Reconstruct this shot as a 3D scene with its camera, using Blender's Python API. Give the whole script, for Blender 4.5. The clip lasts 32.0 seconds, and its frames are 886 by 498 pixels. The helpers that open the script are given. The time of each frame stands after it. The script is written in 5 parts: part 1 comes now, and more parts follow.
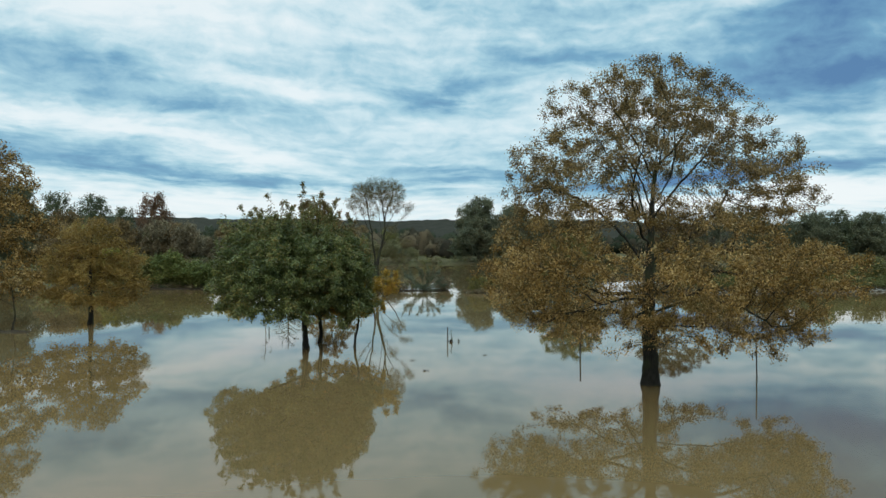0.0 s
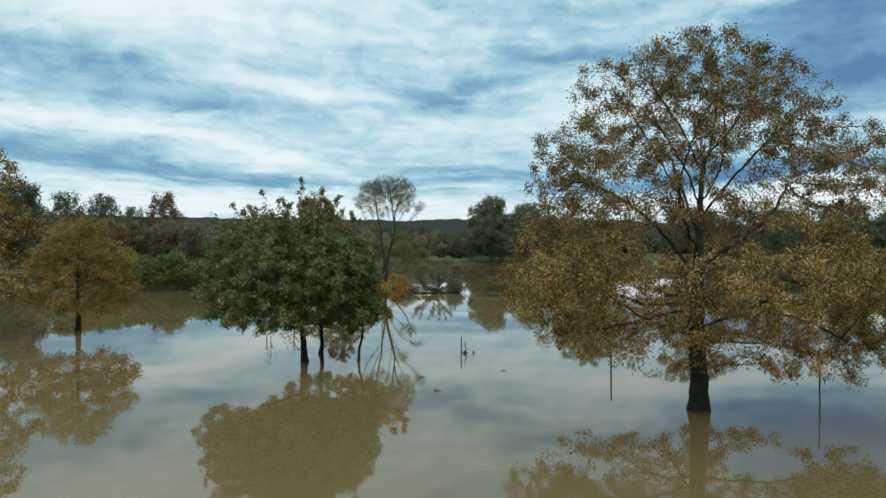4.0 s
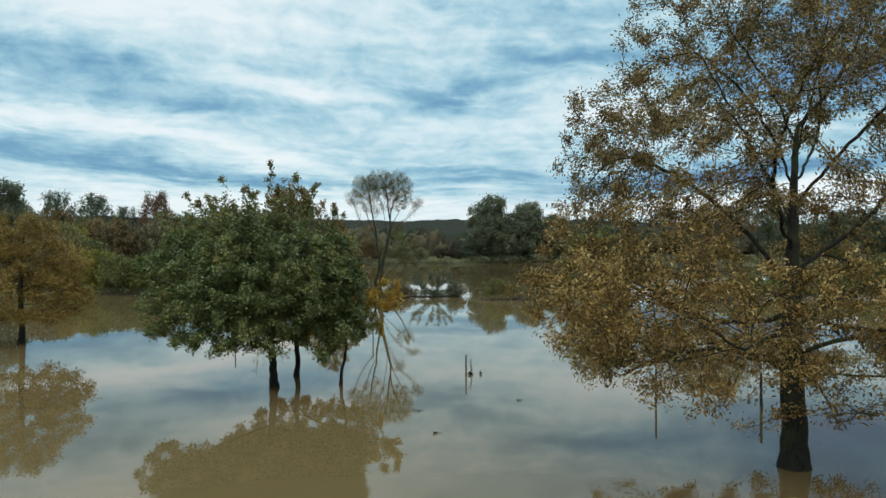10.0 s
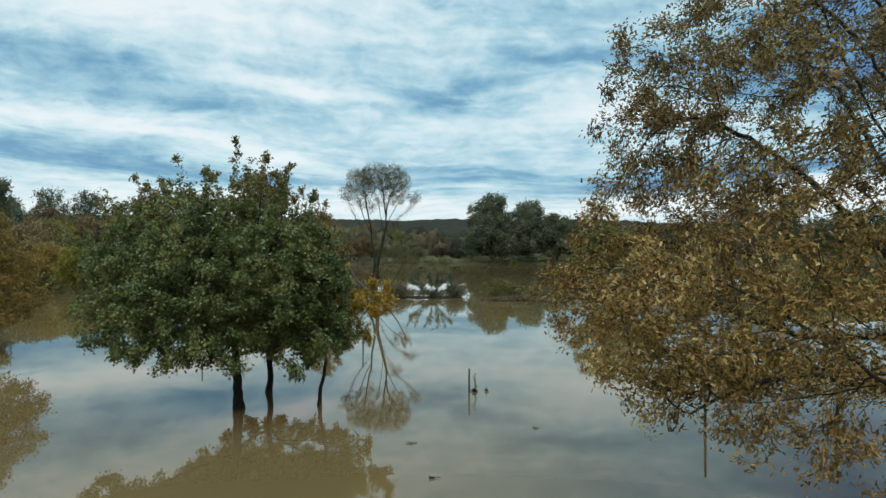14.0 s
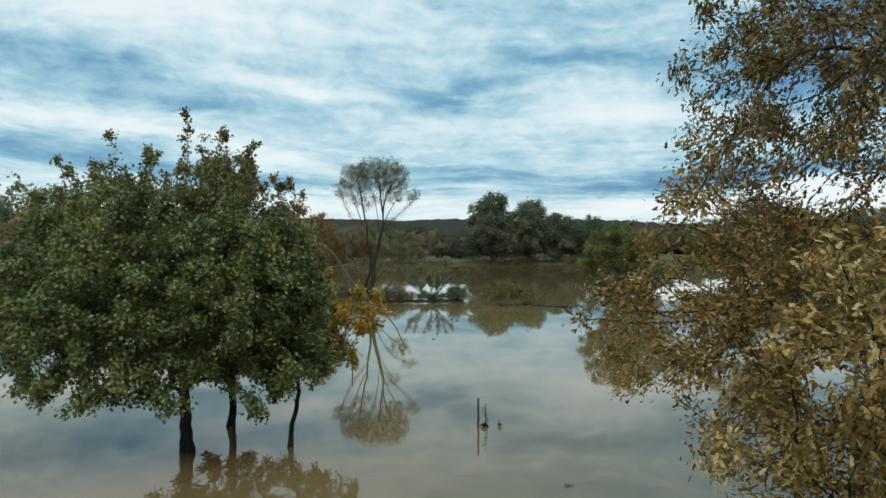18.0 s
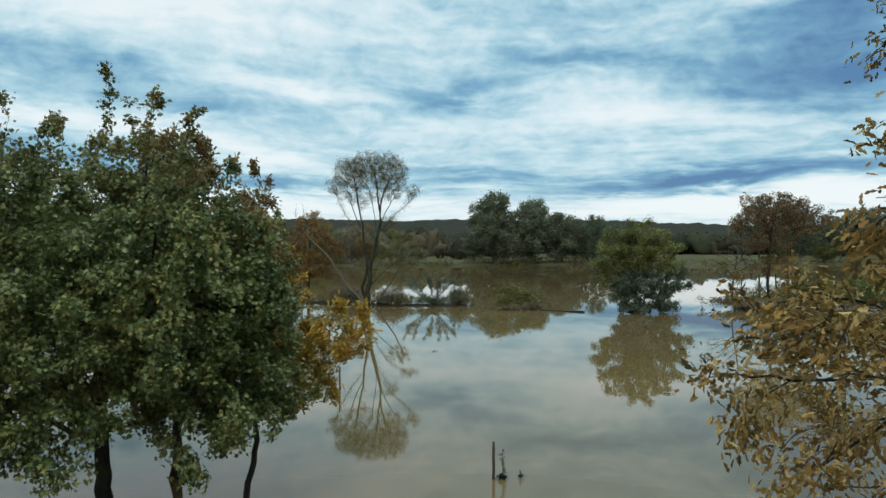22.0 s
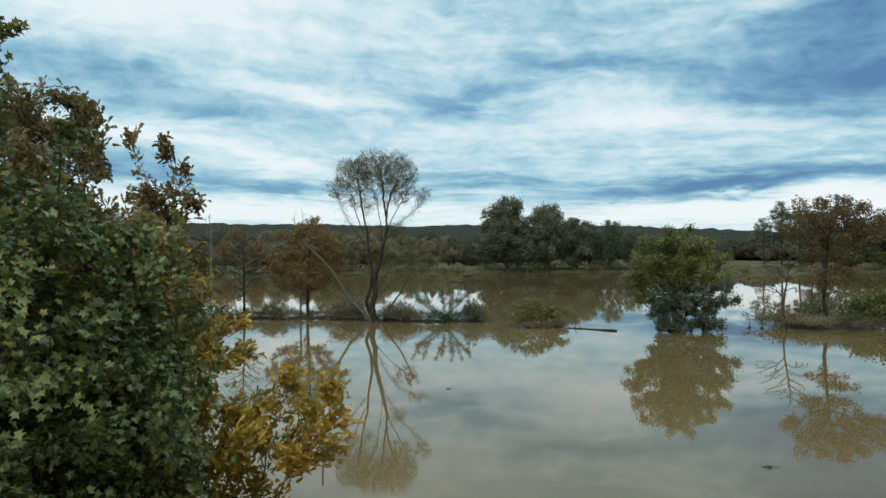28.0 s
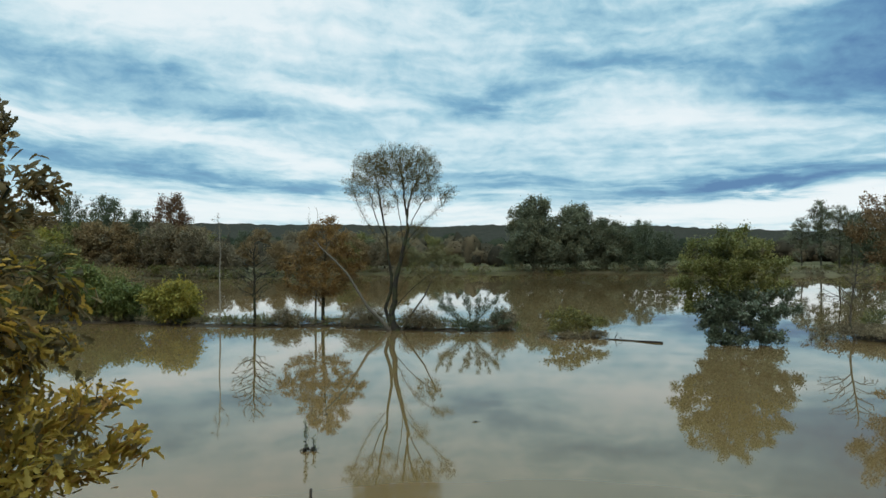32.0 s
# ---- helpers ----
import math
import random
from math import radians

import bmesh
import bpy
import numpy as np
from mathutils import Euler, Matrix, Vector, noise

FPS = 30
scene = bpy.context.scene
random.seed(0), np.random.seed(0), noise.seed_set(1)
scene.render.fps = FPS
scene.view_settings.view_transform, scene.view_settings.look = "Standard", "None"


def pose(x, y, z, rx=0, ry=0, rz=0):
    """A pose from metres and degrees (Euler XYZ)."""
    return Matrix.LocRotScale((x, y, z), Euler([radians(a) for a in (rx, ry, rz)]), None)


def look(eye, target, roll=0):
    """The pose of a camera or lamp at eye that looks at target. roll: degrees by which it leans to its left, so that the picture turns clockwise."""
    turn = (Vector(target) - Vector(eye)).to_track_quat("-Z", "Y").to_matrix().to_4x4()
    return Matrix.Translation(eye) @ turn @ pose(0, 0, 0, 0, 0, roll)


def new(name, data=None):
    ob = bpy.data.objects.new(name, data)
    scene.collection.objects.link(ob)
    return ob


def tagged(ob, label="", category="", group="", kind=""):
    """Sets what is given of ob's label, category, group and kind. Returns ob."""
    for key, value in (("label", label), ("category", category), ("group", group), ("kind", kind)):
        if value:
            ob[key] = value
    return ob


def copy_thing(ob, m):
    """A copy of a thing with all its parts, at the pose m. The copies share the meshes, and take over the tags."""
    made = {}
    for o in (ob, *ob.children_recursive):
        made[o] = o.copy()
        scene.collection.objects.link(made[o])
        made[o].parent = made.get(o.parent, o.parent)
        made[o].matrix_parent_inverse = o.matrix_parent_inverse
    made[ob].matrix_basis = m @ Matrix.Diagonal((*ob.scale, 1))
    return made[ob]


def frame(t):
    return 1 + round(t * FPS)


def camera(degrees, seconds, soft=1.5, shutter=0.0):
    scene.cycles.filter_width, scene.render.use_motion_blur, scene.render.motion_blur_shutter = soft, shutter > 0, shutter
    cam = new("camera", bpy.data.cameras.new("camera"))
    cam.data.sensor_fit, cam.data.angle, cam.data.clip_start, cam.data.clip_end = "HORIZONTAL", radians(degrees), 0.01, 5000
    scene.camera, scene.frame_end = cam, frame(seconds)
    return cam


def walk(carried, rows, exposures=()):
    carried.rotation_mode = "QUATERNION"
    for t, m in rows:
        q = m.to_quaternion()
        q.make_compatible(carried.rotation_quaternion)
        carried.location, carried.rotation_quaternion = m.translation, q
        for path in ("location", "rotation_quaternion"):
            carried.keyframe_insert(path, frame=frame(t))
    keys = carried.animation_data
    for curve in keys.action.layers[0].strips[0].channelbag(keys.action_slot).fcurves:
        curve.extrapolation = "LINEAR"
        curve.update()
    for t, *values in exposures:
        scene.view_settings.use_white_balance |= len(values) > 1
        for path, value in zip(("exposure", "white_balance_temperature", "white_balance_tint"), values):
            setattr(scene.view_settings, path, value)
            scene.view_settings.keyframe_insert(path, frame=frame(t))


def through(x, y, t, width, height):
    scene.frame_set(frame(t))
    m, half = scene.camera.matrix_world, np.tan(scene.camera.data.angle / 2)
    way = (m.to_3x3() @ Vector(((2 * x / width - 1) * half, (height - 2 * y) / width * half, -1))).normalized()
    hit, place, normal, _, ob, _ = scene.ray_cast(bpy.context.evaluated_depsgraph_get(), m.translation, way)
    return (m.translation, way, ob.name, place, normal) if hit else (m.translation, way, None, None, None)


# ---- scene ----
cam = camera(62.2, 32.0, soft=1.5)
# seconds, east, north, height over the water (m), yaw, pitch, lean (degrees)
ROWS = [
    (0.0, -0.000, 0.000, 5.521, -0.131, 0.085, 0.122),
    (0.5, -0.005, 0.527, 5.557, 0.014, 0.083, 0.146),
    (1.0, -0.001, 1.028, 5.585, 0.172, 0.071, 0.149),
    (1.5, 0.003, 1.514, 5.607, 0.336, 0.056, 0.130),
    (2.0, -0.002, 2.001, 5.626, 0.489, 0.049, 0.110),
    (2.5, -0.021, 2.504, 5.644, 0.615, 0.052, 0.098),
    (3.0, -0.049, 3.027, 5.657, 0.703, 0.052, 0.097),
    (3.5, -0.076, 3.568, 5.665, 0.735, 0.047, 0.105),
    (5.5, -0.206, 5.754, 5.645, 0.705, 0.085, 0.142),
    (6.0, -0.227, 6.325, 5.646, 0.704, 0.087, 0.154),
    (6.5, -0.237, 6.900, 5.647, 0.699, 0.091, 0.171),
    (7.0, -0.235, 7.474, 5.647, 0.694, 0.087, 0.194),
    (7.5, -0.226, 8.051, 5.652, 0.683, 0.085, 0.187),
    (8.0, -0.228, 8.637, 5.660, 0.682, 0.091, 0.168),
    (8.5, -0.245, 9.221, 5.659, 0.695, 0.091, 0.170),
    (9.0, -0.265, 9.812, 5.652, 0.690, 0.087, 0.187),
    (9.5, -0.275, 10.406, 5.641, 0.668, 0.085, 0.192),
    (10.0, -0.279, 11.010, 5.627, 0.647, 0.088, 0.188),
    (10.5, -0.286, 11.622, 5.609, 0.645, 0.087, 0.180),
    (11.0, -0.296, 12.258, 5.590, 0.625, 0.084, 0.179),
    (11.5, -0.314, 12.905, 5.567, 0.614, 0.088, 0.170),
    (12.0, -0.325, 13.548, 5.538, 0.603, 0.089, 0.150),
    (12.5, -0.323, 14.182, 5.505, 0.585, 0.080, 0.119),
    (13.0, -0.318, 14.820, 5.477, 0.581, 0.072, 0.088),
    (13.5, -0.320, 15.467, 5.454, 0.581, 0.065, 0.073),
    (14.0, -0.335, 16.128, 5.438, 0.590, 0.056, 0.072),
    (14.5, -0.353, 16.795, 5.428, 0.604, 0.052, 0.077),
    (16.5, -0.382, 19.538, 5.416, 0.582, 0.032, 0.083),
    (17.0, -0.417, 20.186, 5.431, 0.593, 0.033, 0.062),
    (17.5, -0.456, 20.836, 5.456, 0.591, 0.055, 0.039),
    (18.0, -0.492, 21.476, 5.475, 0.577, 0.064, 0.018),
    (18.5, -0.521, 22.102, 5.484, 0.574, 0.065, 0.002),
    (19.0, -0.542, 22.720, 5.485, 0.585, 0.067, -0.006),
    (19.5, -0.556, 23.344, 5.483, 0.591, 0.066, -0.000),
    (20.0, -0.574, 23.973, 5.479, 0.588, 0.064, 0.021),
    (20.5, -0.600, 24.609, 5.475, 0.583, 0.058, 0.055),
    (21.0, -0.632, 25.256, 5.474, 0.603, 0.058, 0.092),
    (21.5, -0.649, 25.913, 5.481, 0.607, 0.072, 0.117),
    (22.0, -0.649, 26.566, 5.491, 0.598, 0.099, 0.122),
    (22.5, -0.642, 27.208, 5.498, 0.584, 0.136, 0.108),
    (23.0, -0.646, 27.831, 5.499, 0.585, 0.177, 0.097),
    (23.5, -0.665, 28.447, 5.506, 0.604, 0.230, 0.088),
    (24.0, -0.686, 29.053, 5.520, 0.625, 0.288, 0.070),
    (24.5, -0.705, 29.650, 5.543, 0.652, 0.338, 0.046),
    (25.0, -0.736, 30.244, 5.574, 0.691, 0.380, 0.031),
    (25.5, -0.769, 30.836, 5.610, 0.763, 0.420, 0.028),
    (27.5, -0.894, 33.231, 5.842, 1.271, 0.505, 0.104),
    (28.0, -0.929, 33.895, 5.888, 1.458, 0.523, 0.107),
    (28.5, -0.972, 34.567, 5.929, 1.720, 0.534, 0.122),
    (29.0, -1.016, 35.247, 5.962, 2.009, 0.536, 0.117),
    (29.5, -1.056, 35.935, 5.992, 2.292, 0.546, 0.091),
    (30.0, -1.086, 36.618, 6.021, 2.552, 0.559, 0.065),
    (30.5, -1.103, 37.290, 6.049, 2.802, 0.562, 0.062),
    (31.0, -1.105, 37.951, 6.072, 3.031, 0.552, 0.077),
    (31.5, -1.100, 38.613, 6.095, 3.240, 0.547, 0.089),
    (32.0, -1.090, 39.281, 6.116, 3.436, 0.540, 0.097),
]
walk(cam, [(t, pose(x, y, z, 90 + pitch, lean, yaw)) for t, x, y, z, yaw, pitch, lean in ROWS])

# ---------------------------------------------------------------- sky and sun
SUN_EL, SUN_AZ = radians(40), radians(188)   # azimuth from north, clockwise
world = bpy.data.worlds.new("overcast_sky")
scene.world = world
world.use_nodes = True


class Nodes:
    """Short hands for building a node tree."""

    def __init__(self, tree):
        self.t = tree
        tree.nodes.clear()

    def add(self, kind, **props):
        n = self.t.nodes.new(kind)
        for k, v in props.items():
            setattr(n, k, v)
        return n

    def put(self, socket, value):
        if isinstance(value, bpy.types.NodeSocket):
            self.t.links.new(value, socket)
        else:
            socket.default_value = value

    def math(self, op, a, b=0.0, c=None, clamp=False):
        n = self.add("ShaderNodeMath", operation=op, use_clamp=clamp)
        self.put(n.inputs[0], a)
        self.put(n.inputs[1], b)
        if c is not None:
            self.put(n.inputs[2], c)
        return n.outputs[0]

    def vec(self, x, y, z):
        n = self.add("ShaderNodeCombineXYZ")
        for i, v in enumerate((x, y, z)):
            self.put(n.inputs[i], v)
        return n.outputs[0]

    def noise(self, vector, scale, detail=4.0, rough=0.5, distort=0.0):
        n = self.add("ShaderNodeTexNoise")
        if vector is not None:
            self.put(n.inputs["Vector"], vector)
        n.inputs["Scale"].default_value, n.inputs["Detail"].default_value = scale, detail
        n.inputs["Roughness"].default_value, n.inputs["Distortion"].default_value = rough, distort
        return n.outputs[0]

    def ramp(self, fac, stops, interp="LINEAR"):
        n = self.add("ShaderNodeValToRGB")
        n.color_ramp.interpolation = interp
        while len(n.color_ramp.elements) < len(stops):
            n.color_ramp.elements.new(0.5)
        for e, (p, c) in zip(n.color_ramp.elements, stops):
            e.position, e.color = p, (*c, 1)
        self.put(n.inputs[0], fac)
        return n.outputs[0]

    def mix(self, fac, a, b, blend="MIX"):
        n = self.add("ShaderNodeMix", data_type="RGBA", blend_type=blend)
        self.put(n.inputs[0], fac)
        self.put(n.inputs[6], a if isinstance(a, bpy.types.NodeSocket) else (*a, 1))
        self.put(n.inputs[7], b if isinstance(b, bpy.types.NodeSocket) else (*b, 1))
        return n.outputs[2]


def build_sky():
    N = Nodes(world.node_tree)
    co = N.add("ShaderNodeTexCoord").outputs["Generated"]
    sep = N.add("ShaderNodeSeparateXYZ")
    N.put(sep.inputs[0], co)
    X, Y, Z = sep.outputs
    az = N.math("ARCTAN2", X, Y)
    el = N.math("ARCSINE", Z)
    # streaks of cloud close up towards the horizon and sag to the east
    up = N.math("MAXIMUM", el, 0.0)
    q0 = N.math("LOGARITHM", N.math("ADD", up, 0.09), 2.718)
    bend = N.math("SUBTRACT", N.noise(N.vec(N.math("MULTIPLY", az, 3.2), N.math("MULTIPLY", q0, 1.6), 4.1), 1.0, 3.0, 0.5), 0.5)
    q = N.math("ADD", N.math("ADD", q0, N.math("MULTIPLY", az, 0.10)), N.math("MULTIPLY", bend, 0.26))

    def layer(a, b, seed, detail, rough, warp):
        return N.math("SUBTRACT", N.noise(N.vec(N.math("MULTIPLY", az, a), N.math("MULTIPLY", q, b), seed), 1.0, detail, rough, warp), 0.5)

    v = N.math("ADD", 0.565, N.math("MULTIPLY", layer(3.2, 4.4, 1.3, 3.0, 0.5, 0.1), 0.12))
    v = N.math("ADD", v, N.math("MULTIPLY", layer(6.0, 10.5, 7.7, 2.5, 0.5, 0.1), 0.26))
    v = N.math("ADD", v, N.math("MULTIPLY", layer(19.0, 12.0, 3.9, 5.0, 0.58, 0.3), 0.42))
    v = N.math("ADD", v, N.math("MULTIPLY", layer(7.0, 27.0, 9.2, 1.5, 0.5, 0.1), 0.20))
    v = N.math("ADD", v, N.math("MULTIPLY", layer(42.0, 30.0, 6.4, 3.0, 0.55, 0.3), 0.13))
    # edges of the large cloud banks wander
    wob = N.math("ADD", N.math("MULTIPLY", layer(9.0, 9.0, 2.0, 5.0, 0.6, 0.6), 0.050), N.math("MULTIPLY", bend, 0.02))
    elw = N.math("ADD", el, wob)
    # cloud banks: azimuth, elevation, half sizes (radians), tilt, weight
    bright = [(-0.40, 0.315, 0.26, 0.050, -0.02, 0.24), (-0.22, 0.212, 0.13, 0.014, -0.10, 0.26), (-0.52, 0.165, 0.20, 0.013, -0.06, 0.24),
              (-0.29, 0.134, 0.13, 0.013, -0.14, 0.26), (0.27, 0.185, 0.15, 0.030, -0.10, 0.20), (0.02, 0.165, 0.18, 0.030, -0.02, 0.10),
              (0.39, 0.300, 0.03, 0.012, 0.00, 0.20), (-0.10, 0.058, 0.60, 0.022, 0.00, 0.30), (0.50, 0.066, 0.30, 0.020, 0.06, 0.36), (-1.6, 0.35, 0.60, 0.10, 0.0, 0.16)]
    dark = [(-0.46, 0.224, 0.26, 0.028, -0.05, -0.15), (-0.36, 0.190, 0.10, 0.010, -0.05, -0.12), (-0.56, 0.126, 0.14, 0.014, -0.02, -0.16),
            (-0.30, 0.098, 0.22, 0.011, -0.06, -0.27), (0.03, 0.212, 0.09, 0.018, 0.10, -0.22), (0.20, 0.250, 0.14, 0.016, -0.06, -0.14),
            (0.05, 0.100, 0.13, 0.012, -0.06, -0.20), (0.33, 0.088, 0.24, 0.015, 0.08, -0.40), (0.49, 0.205, 0.17, 0.035, 0.00, -0.37),
            (0.50, 0.285, 0.12, 0.040, 0.10, -0.33), (1.7, 0.30, 0.50, 0.10, 0.0, -0.14)]
    deep = None
    for a0, e0, sa, se, tilt, w in bright + dark:
        da = N.math("SUBTRACT", az, a0)
        de = N.math("SUBTRACT", N.math("SUBTRACT", elw, e0), N.math("MULTIPLY", da, tilt))
        r2 = N.math("ADD", N.math("POWER", N.math("DIVIDE", da, sa), 2.0), N.math("POWER", N.math("DIVIDE", de, se), 2.0))
        g = N.math("EXPONENT", N.math("MULTIPLY", r2, -1.0))
        v = N.math("ADD", v, N.math("MULTIPLY", g, w))
        if w < -0.3:
            deep = g if deep is None else N.math("MAXIMUM", deep, g)
    col = N.ramp(v, [(0.20, (0.090, 0.20, 0.37)), (0.38, (0.17, 0.36, 0.51)), (0.52, (0.34, 0.55, 0.65)),
                     (0.64, (0.54, 0.70, 0.76)), (0.78, (0.71, 0.80, 0.83)), (0.95, (0.77, 0.83, 0.85))])
    col = N.mix(N.math("MULTIPLY", deep, 0.42), col, N.mix(0.4, col, (0.05, 0.16, 0.36)))
    sky = N.add("ShaderNodeTexSky", sky_type="NISHITA", sun_disc=False, sun_elevation=SUN_EL, sun_rotation=SUN_AZ)
    clear = N.mix(1.0, sky.outputs[0], (0.08, 0.08, 0.08), "MULTIPLY")
    col = N.mix(0.93, clear, col)
    bg = N.add("ShaderNodeBackground")
    N.put(bg.inputs[0], col)
    # overcast skies are brighter overhead than at the horizon
    N.put(bg.inputs[1], N.math("ADD", 1.15, N.math("MULTIPLY", N.math("SUBTRACT", Z, 0.34, clamp=True), 4.2)))
    out = N.add("ShaderNodeOutputWorld")
    N.put(out.inputs[0], bg.outputs[0])


build_sky()
sun = new("sun", bpy.data.lights.new("sun", "SUN"))
sun.data.energy, sun.data.angle, sun.data.color = 1.5, radians(14), (1.0, 0.93, 0.82)
_d = Vector((math.sin(SUN_AZ) * math.cos(SUN_EL), math.cos(SUN_AZ) * math.cos(SUN_EL), math.sin(SUN_EL)))
sun.matrix_world = look(_d * 200, (0, 0, 0))


# ---------------------------------------------------------------- materials
def material(name):
    m = bpy.data.materials.new(name)
    m.use_nodes = True
    return m, Nodes(m.node_tree)


def finish(N, shader):
    out = N.add("ShaderNodeOutputMaterial")
    N.put(out.inputs[0], shader)


def principled(N, color, rough=0.8, bump=None, strength=0.3, dist=0.02, ior=None):
    p = N.add("ShaderNodeBsdfPrincipled")
    N.put(p.inputs["Base Color"], color if isinstance(color, bpy.types.NodeSocket) else (*color, 1))
    N.put(p.inputs["Roughness"], rough)
    if ior:
        p.inputs["IOR"].default_value = ior
    if bump is not None:
        b = N.add("ShaderNodeBump")
        b.inputs["Strength"].default_value, b.inputs["Distance"].default_value = strength, dist
        N.put(b.inputs["Height"], bump)
        N.put(p.inputs["Normal"], b.outputs[0])
    return p


def leaf_material(name, stops, through=0.3, rough=0.55, spread=0.6, patch=0.35, gloss=0.18):
    """Leaves: every leaf has its own tint, and patches of the crown turn earlier than others."""
    m, N = material(name)
    isl = N.add("ShaderNodeNewGeometry").outputs["Random Per Island"]
    pos = N.add("ShaderNodeNewGeometry").outputs["Position"]
    big = N.noise(pos, patch, 3.0, 0.55)
    f = N.math("ADD", N.math("MULTIPLY", isl, spread), N.math("MULTIPLY", N.math("SUBTRACT", big, 0.5), 1.7))
    f = N.math("ADD", f, 0.5 - spread / 2, clamp=True)
    col = N.ramp(f, stops)
    spots = N.noise(pos, 60.0, 2.0)
    col = N.mix(N.math("MULTIPLY", spots, 0.35), col, N.mix(0.5, col, (0.03, 0.02, 0.01)))
    p = principled(N, col, rough)
    p.inputs["Specular IOR Level"].default_value = gloss
    tr = N.add("ShaderNodeBsdfTranslucent")
    N.put(tr.inputs[0], col)
    mx = N.add("ShaderNodeMixShader")
    mx.inputs[0].default_value = through
    N.put(mx.inputs[1], p.outputs[0])
    N.put(mx.inputs[2], tr.outputs[0])
    finish(N, mx.outputs[0])
    return m


def bark_material(name, dark, light, moss=0.0):
    m, N = material(name)
    co = N.add("ShaderNodeTexCoord").outputs["Object"]
    mp = N.add("ShaderNodeMapping")
    mp.inputs["Scale"].default_value = (9, 9, 1.6)
    N.put(mp.inputs[0], co)
    ridges = N.noise(mp.outputs[0], 3.0, 6.0, 0.65, 0.8)
    broad = N.noise(co, 0.9, 3.0)
    col = N.ramp(ridges, [(0.35, dark), (0.62, light)])
    col = N.mix(N.math("MULTIPLY", broad, 0.5), col, dark)
    if moss:
        col = N.mix(N.math("MULTIPLY", N.ramp(N.noise(co, 1.7, 4.0), [(0.48, (0, 0, 0)), (0.62, (1, 1, 1))]), moss), col, (0.06, 0.075, 0.02))
    p = principled(N, col, 0.9, ridges, 0.6, 0.03)
    p.inputs["Specular IOR Level"].default_value = 0.12
    finish(N, p.outputs[0])
    return m


def water_material():
    m, N = material("muddy_flood_water")
    pos = N.add("ShaderNodeNewGeometry").outputs["Position"]
    silt = N.noise(pos, 0.05, 4.0, 0.5, 0.6)
    col = N.ramp(silt, [(0.3, (0.106, 0.066, 0.026)), (0.7, (0.132, 0.085, 0.036))])
    mp = N.add("ShaderNodeMapping")
    mp.inputs["Scale"].default_value = (0.55, 1.4, 1.0)
    N.put(mp.inputs[0], pos)
    swell = N.noise(mp.outputs[0], 0.30, 2.0, 0.5, 0.3)
    ripple = N.noise(mp.outputs[0], 2.4, 3.0, 0.55, 0.2)
    patch = N.ramp(N.noise(pos, 0.035, 3.0, 0.5, 0.5), [(0.45, (0.25, 0.25, 0.25)), (0.72, (1, 1, 1))])
    h = N.math("ADD", N.math("MULTIPLY", swell, 0.16), N.math("MULTIPLY", N.math("MULTIPLY", ripple, patch), 0.028))
    p = principled(N, col, 0.018, h, 0.07, 0.05, ior=1.36)
    finish(N, p.outputs[0])
    return m


def ground_material():
    m, N = material("meadow_and_woodland_ground")
    pos = N.add("ShaderNodeNewGeometry").outputs["Position"]
    a = N.noise(pos, 0.02, 5.0, 0.6)
    b = N.noise(pos, 0.35, 6.0, 0.65)
    grass = N.ramp(b, [(0.3, (0.034, 0.034, 0.018)), (0.7, (0.072, 0.066, 0.034))])
    col = N.mix(N.ramp(a, [(0.42, (0, 0, 0)), (0.6, (1, 1, 1))]), grass, (0.092, 0.080, 0.048))
    wood = N.ramp(N.noise(pos, 0.06, 8.0, 0.75), [(0.3, (0.022, 0.022, 0.017)), (0.7, (0.046, 0.043, 0.034))])
    sep = N.add("ShaderNodeSeparateXYZ")
    N.put(sep.inputs[0], pos)
    far = N.math("MULTIPLY", N.math("SUBTRACT", sep.outputs[1], 700.0), 0.004, clamp=True)
    col = N.mix(far, col, wood)
    p = principled(N, col, 0.95, b, 0.6, 0.2)
    p.inputs["Specular IOR Level"].default_value = 0.0
    finish(N, p.outputs[0])
    return m


def plain_material(name, a, b, scale=6.0, rough=0.9, strength=0.5, dist=0.02):
    m, N = material(name)
    co = N.add("ShaderNodeNewGeometry").outputs["Position"]
    n1, n2 = N.noise(co, scale, 6.0, 0.65), N.noise(co, scale * 0.13, 3.0)
    col = N.ramp(N.math("ADD", N.math("MULTIPLY", n1, 0.65), N.math("MULTIPLY", n2, 0.35)), [(0.32, a), (0.66, b)])
    p = principled(N, col, rough, n1, strength, dist)
    p.inputs["Specular IOR Level"].default_value = 0.2
    finish(N, p.outputs[0])
    return m


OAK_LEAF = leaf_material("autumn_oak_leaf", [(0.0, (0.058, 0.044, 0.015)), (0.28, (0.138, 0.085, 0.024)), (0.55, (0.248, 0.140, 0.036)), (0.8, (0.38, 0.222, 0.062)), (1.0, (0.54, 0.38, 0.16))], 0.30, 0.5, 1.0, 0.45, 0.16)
# browner upper leaves of the great oak, their dull backlit look put into the colour
BACKLIT_OAK_LEAF = leaf_material("backlit_oak_leaf", [(0.0, (0.060, 0.045, 0.019)), (0.3, (0.125, 0.084, 0.030)), (0.65, (0.225, 0.142, 0.046)), (1.0, (0.36, 0.25, 0.105))], 0.34, 0.5, 1.0, 0.45)
ORANGE_LEAF = leaf_material("golden_oak_leaf", [(0.0, (0.20, 0.150, 0.030)), (0.35, (0.36, 0.225, 0.036)), (0.75, (0.56, 0.34, 0.056)), (1.0, (0.34, 0.150, 0.045))], 0.42, 0.5, 0.85, 0.4)
